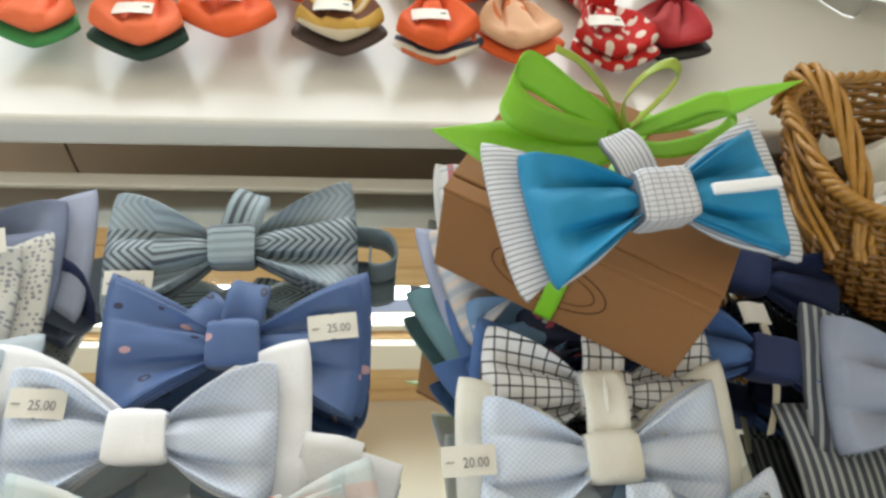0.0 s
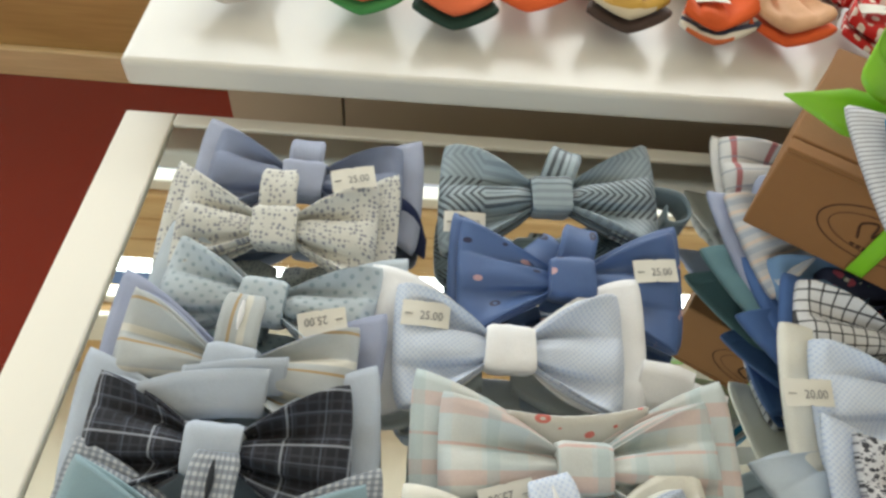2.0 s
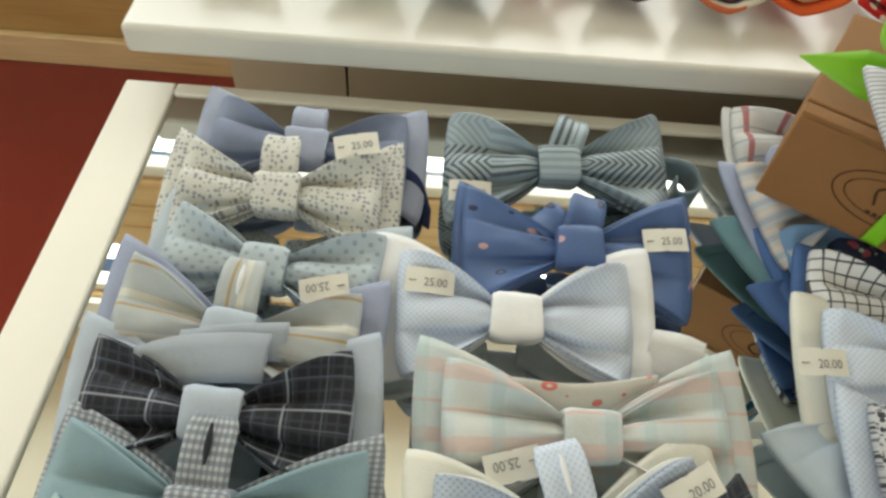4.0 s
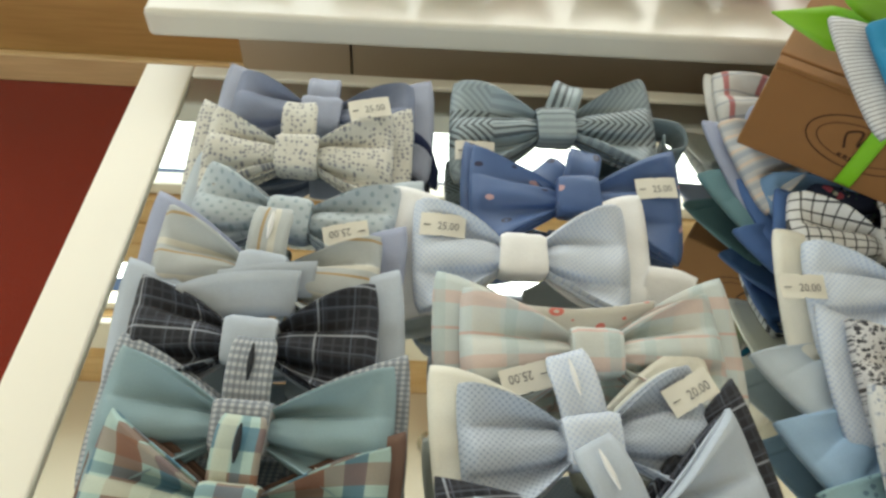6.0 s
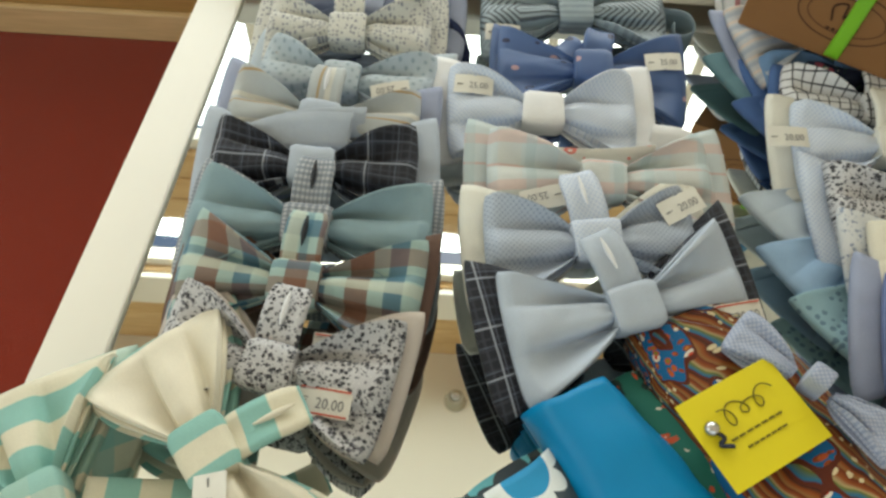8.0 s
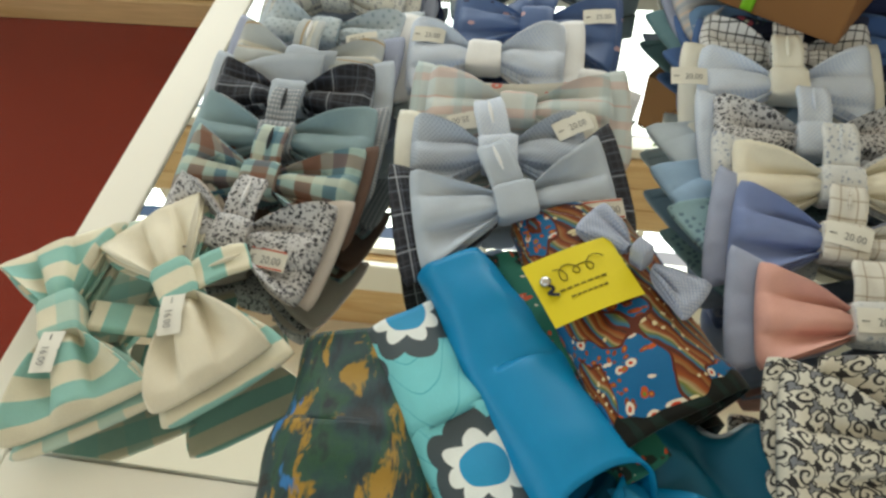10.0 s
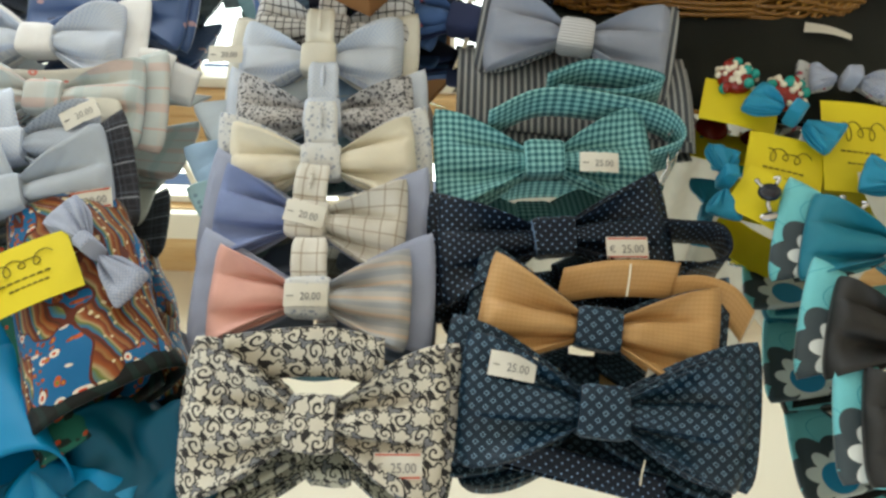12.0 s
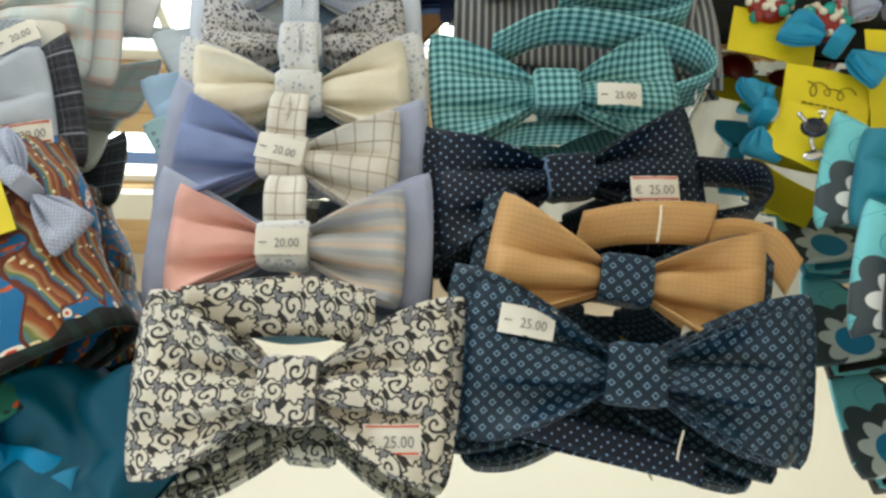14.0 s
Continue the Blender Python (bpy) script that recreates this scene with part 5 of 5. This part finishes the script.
roll("green, navy and ochre painted cloth folded flat", (-0.140, -0.068), (-0.130, -0.166), 0.062, 0.026, C_PAINT, seed=2.0, flare=0.45, turns=1.15)
roll("aqua cloth roll printed with large dark flowers", (-0.124, -0.058), (-0.056, -0.158), 0.044, 0.028, C_FLOWER, seed=3.0, z=GLASS_Z + 0.001)
roll("plain turquoise satin cloth roll", (-0.100, -0.028), (-0.026, -0.136), 0.040, 0.034, C_TURQ, seed=4.0, z=GLASS_Z + 0.003, flare=0.45, mouth=0.022)
roll("rust and teal paisley scarf folded into a roll", (-0.046, 0.008), (0.010, -0.100), 0.066, 0.034, C_PAISLEY, seed=5.0, z=GLASS_Z + 0.004, flare=0.18, category="scarf", name="folded_scarf")
roll("green cloth with red print under the scarf", (-0.072, -0.020), (-0.004, -0.118), 0.030, 0.026, C_GREENPR, seed=6.0)


def heap(u, v):
    x, y = -0.030 + 0.090 * u, -0.170 + 0.082 * v
    e = min(u, 1 - u, v, 1 - v)
    return x + 0.004 * math.sin(v * 14), y + 0.004 * math.sin(u * 17), GLASS_Z + 0.002 + min(1, e * 9) * (0.010 + 0.008 * abs(math.sin(u * 7 + 2.5 * v)) + 0.006 * noise.noise(Vector((u * 5, v * 5, 1.3))))


hp = thing("silk_square", pose(0, 0, 0), "crumpled deep teal silk square on the mirror", "cloth")
part("cloth", sheet(bmesh.new(), heap, 40, 26, 0.09, 0.05, 0.0008), C_TEALSATIN, hp)
part("folded_corner", sheet(bmesh.new(), lambda u, v: (-0.030 + 0.062 * u, -0.166 + 0.030 * v + 0.006 * math.sin(u * 7), GLASS_Z + 0.0215 + 0.005 * math.sin(u * 11 + v * 4) - 0.010 * u * u), 26, 12, 0.06, 0.03, 0.0008), C_BRIGHTBLUE, hp)
part("folded_corner", sheet(bmesh.new(), lambda u, v: (-0.024 + 0.05 * u + 0.012 * v, -0.150 + 0.028 * v - 0.01 * u, GLASS_Z + 0.020 + 0.006 * math.sin(u * 8 + v * 3) - 0.012 * u * u), 22, 12, 0.05, 0.03, 0.0008), C_TURQ, hp)


def card(place, turn, w, h, label, marks=True, tilt=0.0, roll_=0.0, price=False):
    """A yellow hang card with a printed flourish and two lines too small to read."""
    t = thing("yellow_card", pose(*place, tilt, roll_, turn), label, "card", "yellow cards")
    part("card_sheet", sheet(bmesh.new(), lambda u, v: ((u - 0.5) * w, (v - 0.5) * h, 0.0018 * math.sin(math.pi * u)), 10, 6, w, h, 0.0004), YELLOW_CARD, t, "", False)
    if marks:
        curve = []
        for i in range(49):
            q = i / 48 * 3.2 * 2 * math.pi
            curve.append((w * (-0.25 + 0.5 * i / 48 + 0.07 * math.sin(q)), h * (0.17 + 0.12 * math.cos(q) * (0.7 + 0.3 * math.sin(q * 0.4))), 0.0021))
        part("flourish", tube(curve, 0.00028, 96, 5), DARK_INK, t)
        bm = bmesh.new()
        for r_, (a, b) in enumerate(((-0.28, 0.26), (-0.2, 0.22))):
            for k in range(7):
                e = a + (b - a) * k / 7
                slab(bm, e * w, (e + (b - a) / 9.5) * w, -h * (0.06 + 0.13 * r_) - 0.0004, -h * (0.06 + 0.13 * r_) + 0.0004, 0.0014, 0.0021)
        part("print_bar", bm, DARK_INK, t, "", False)
    if price:
        price_tag(t, "", 0.1 * w, -0.36 * h, 0.0020, 0, w=0.016, h=0.009)
    return t


def small_bow(label, place, turn, w, h, cloth, tilt=8.0):
    return bow_tie(label, place, turn, w, h, cloth, cloth, tilt=tilt, kw=0.008, kh=h * 0.42, puff=0.004, deep=0.0022, group="small bows")


def cufflink(place, turn):
    t = thing("cufflink", pose(*place, 0, 0, turn), "navy enamel cufflink with a polished steel post", "cufflink", "cufflinks")
    bm = bmesh.new()
    bmesh.ops.create_uvsphere(bm, u_segments=18, v_segments=10, radius=0.0065)
    bmesh.ops.scale(bm, verts=bm.verts, vec=(1.0, 0.85, 0.55))
    bmesh.ops.translate(bm, verts=bm.verts, vec=(0, 0, 0.010))
    part("head", bm, NAVY_ENAMEL, t)
    for s in (-1, 1):
        part("ear", tube([(s * 0.004, 0.003, 0.012), (s * 0.0065, 0.006, 0.0135), (s * 0.0045, 0.0075, 0.012)], 0.0011, 10, 6), STEEL, t)
    part("post", tube([(0, 0, 0.008), (0, -0.004, 0.004), (0, -0.009, 0.003)], 0.0013, 8, 8), STEEL, t)
    bm = bmesh.new()
    bmesh.ops.create_uvsphere(bm, u_segments=16, v_segments=8, radius=0.006)
    bmesh.ops.scale(bm, verts=bm.verts, vec=(1.2, 0.5, 0.35))
    bmesh.ops.translate(bm, verts=bm.verts, vec=(0, -0.011, 0.0028))
    part("toggle", bm, STEEL, t)
    return t


def bead_cluster(place, seed):
    t = thing("bead_cluster", pose(*place), "cluster of ivory, turquoise and dark red beads", "beads", "bead clusters")
    rnd = random.Random(seed)
    for i in range(46):
        a, e = rnd.uniform(0, 6.28), rnd.uniform(0.05, 1.45)
        r = rnd.choice((0.0016, 0.0019, 0.0021)) if i > 7 else 0.0034
        p = Vector((math.cos(a) * math.cos(e) * 0.0125, math.sin(a) * math.cos(e) * 0.0125, 0.004 + math.sin(e) * 0.0085))
        bm = bmesh.new()
        bmesh.ops.create_uvsphere(bm, u_segments=10, v_segments=7, radius=r)
        bmesh.ops.translate(bm, verts=bm.verts, vec=p)
        part("bead", bm, BEAD_WHITE if i > 7 else (BEAD_TEAL, BEAD_RED, BEAD_TEAL)[i % 3], t)
    bm = bmesh.new()
    bmesh.ops.create_uvsphere(bm, u_segments=14, v_segments=8, radius=0.0115)
    bmesh.ops.scale(bm, verts=bm.verts, vec=(1, 1, 0.7))
    bmesh.ops.translate(bm, verts=bm.verts, vec=(0, 0, 0.0045))
    part("core", bm, BEAD_RED, t)
    return t


# the card, stud and grey bow lying on the scarf
yc = card((-0.035, -0.0430, 0.9500), 31, 0.046, 0.035, "yellow card on the paisley scarf", tilt=4)
st = thing("stud", pose(-0.052, -0.0480, 0.9525), "small polished steel star stud on the yellow card", "stud")
bm = bmesh.new()
bmesh.ops.create_uvsphere(bm, u_segments=12, v_segments=8, radius=0.003)
part("head", bm, STEEL, st)
part("star", tube([(-0.001, 0, 0), (0.004, -0.003, 0), (0.002, -0.006, 0), (0.007, -0.006, 0)], 0.0009, 12, 5), NAVY_ENAMEL, st)
small_bow("small grey blue woven bow on the paisley scarf", (-0.008, -0.026, 0.9480), -40, 0.070, 0.021, C_GREYBOW)

# ---- fifth row: flowered ties at the end of the table ----
bow_tie("aqua flowered bow tie with a teal front", (0.402, -0.004, 0.934), -12, 0.124, 0.062, C_DEEPTEAL, C_FLOWER, C_FLOWER, inner=0.80, tilt=16)
bow_tie("aqua flowered bow tie with a black front", (0.402, -0.058, 0.934), -14, 0.122, 0.064, C_BLACK, C_BLACK, C_FLOWER, inner=0.82, tilt=14)
bow_tie("black bow tie backed with big aqua flowers", (0.408, -0.106, 0.934), -10, 0.124, 0.062, C_BLACK, C_BLACK, C_FLOWER, inner=0.84, tilt=12)

# ---- dark cloth, striped square and cards at the back ----


def dark_fn(u, v):
    x, y = 0.200 + 0.36 * u, 0.118 + 0.165 * v + 0.01 * math.sin(u * 8)
    e = min(u, 1 - u, v, 1 - v)
    return x, y, GLASS_Z + 0.0015 + min(1, e * 12) * (0.009 + 0.006 * noise.noise(Vector((u * 5, v * 3, 7.7))))


dk = thing("dark_cloth", pose(0, 0, 0), "black green velvet cloth spread on the mirror", "cloth")
part("cloth", sheet(bmesh.new(), dark_fn, 44, 22, 0.36, 0.165, 0.001), C_DARKGREEN, dk)


def pin_fn(u, v):
    return 0.168 + 0.145 * u, 0.090 + 0.062 * v - 0.006 * u, 0.9145 + 0.0045 * math.sin(math.pi * v) + 0.008 * v + 0.0015 * math.sin(u * 9)


ps = thing("pocket_square", pose(0, 0, 0), "folded grey pinstripe pocket square", "pocket square")
part("upper_fold", sheet(bmesh.new(), pin_fn, 20, 10, 0.145, 0.062, 0.0015), C_PIN, ps)
part("lower_fold", sheet(bmesh.new(), lambda u, v: tuple(Vector(pin_fn(u, v)) + Vector((0.003, -0.004, -0.006 + 0.002 * v))), 20, 8, 0.145, 0.062, 0.0015), C_PIN, ps)

for place, turn, w, h, tilt, rr, mk, prc in (((0.342, 0.106, 0.9235), -14, 0.046, 0.030, 10, 3, False, False), ((0.360, 0.060, 0.9215), -14, 0.044, 0.040, 12, 2, True, True), ((0.346, 0.032, 0.926), -36, 0.042, 0.032, 10, -3, False, False),
                                             ((0.371, 0.018, 0.9285), -25, 0.046, 0.030, 8, 2, False, False), ((0.405, 0.073, 0.926), -4, 0.044, 0.058, 14, 3, True, True)):
    card(place, turn, w, h, "yellow hang card with a printed flourish" if mk else "plain yellow hang card", mk, tilt, rr, prc)
small_bow("small turquoise bow on a yellow card", (0.366, 0.088, 0.934), -42, 0.056, 0.024, C_TEALTURQ)
small_bow("small turquoise bow on a yellow card", (0.420, 0.036, 0.935), -24, 0.056, 0.024, C_TEALTURQ)
bow_tie("small grey bow edged with a flowered print beside the beads", (0.408, 0.122, 0.930), -8, 0.056, 0.026, C_GREYBOW, C_GREYBOW, C_POSY, tilt=8, kw=0.008, kh=0.010, puff=0.004, deep=0.0022, inner=0.8, group="small bows")
small_bow("small turquoise bow standing on its side", (0.324, 0.050, 0.920), 80, 0.050, 0.020, C_TEALTURQ)
cufflink((0.340, 0.031, 0.9270), 10)
cufflink((0.377, 0.016, 0.9310), -20)
bead_cluster((0.341, 0.124, 0.924), 3)
bead_cluster((0.368, 0.112, 0.924), 8)

slip = thing("paper_slip", pose(0.413, 0.176, 0.9225, 0, 0, -18), "small cream paper slip on the dark cloth", "slip")
part("paper", sheet(bmesh.new(), lambda u, v: ((u - 0.5) * 0.030, (v - 0.5) * 0.010 * (1 - 0.5 * u), 0.002 * math.sin(3 * u)), 8, 4, 0.03, 0.01, 0.0003), PAPER, slip, "", False)

# a small ivory swing ticket hanging on its thread beside the third row
sw = thing("swing_ticket", pose(0.172, 0.196, 0.930), "small ivory swing ticket on a white thread", "ticket")
part("ticket", sheet(bmesh.new(), lambda u, v: ((u - 0.5) * 0.014, (v - 0.5) * 0.012, 0.001 * math.sin(5 * u)), 6, 5, 0.018, 0.016, 0.0004), PAPER, sw, "", False)
part("thread", ribbon([(0.002, -0.006, 0.0), (0.004, -0.02, -0.004), (0.0, -0.04, -0.008), (-0.006, -0.056, -0.014)], 0.0035, (1, 0.2, 0.3), 24, 0.0006), THREAD, sw)

# ---- orange and red ties on the raised shelf ----
SH = 0.9485
for x, y, fr, bk_, lab, tg, tn in ((-0.262, 0.400, C_TURQ, C_TAN, "turquoise and tan bow tie", False, 84), (-0.187, 0.400, C_ORANGE2, C_GREEN, "coral orange bow tie backed with leaf green", False, 86), (-0.138, 0.392, C_ORANGE2, C_DKGREEN, "orange bow tie backed with bottle green", True, 94),
                                   (-0.092, 0.406, C_ORANGE, None, "plain orange bow tie", True, 92), (-0.031, 0.403, C_MUSTARD, C_DKBROWN, "mustard and maroon bow tie backed with brown", True, 90), (0.022, 0.398, C_ORANGE, C_NAVYORANGE, "orange bow tie backed with navy check", True, 92),
                                   (0.070, 0.402, C_PEACH, C_ORANGE, "peach print bow tie backed with orange", False, 88), (0.124, 0.398, C_REDDOT, C_REDDOT, "red polka dot bow tie", True, 90), (0.176, 0.406, C_RED, C_BLACK, "crimson bow tie backed with black", False, 70),
                                   (-0.058, 0.440, C_ORANGE, None, "plain orange bow tie", False, 100), (0.045, 0.446, C_ORANGE, None, "plain orange bow tie", False, 80)):
    bow_tie(lab + " on the white shelf", (x, y, SH + 0.015), tn, 0.108, 0.052, fr, fr, bk_, tilt=0, roll=6, inner=0.92, puff=0.0065, deep=0.0052, cup=0.010, group="bow ties on the shelf", kw=0.016, kh=0.020, tags=((("", -0.034, 0.004, 92),) if tg else ()))
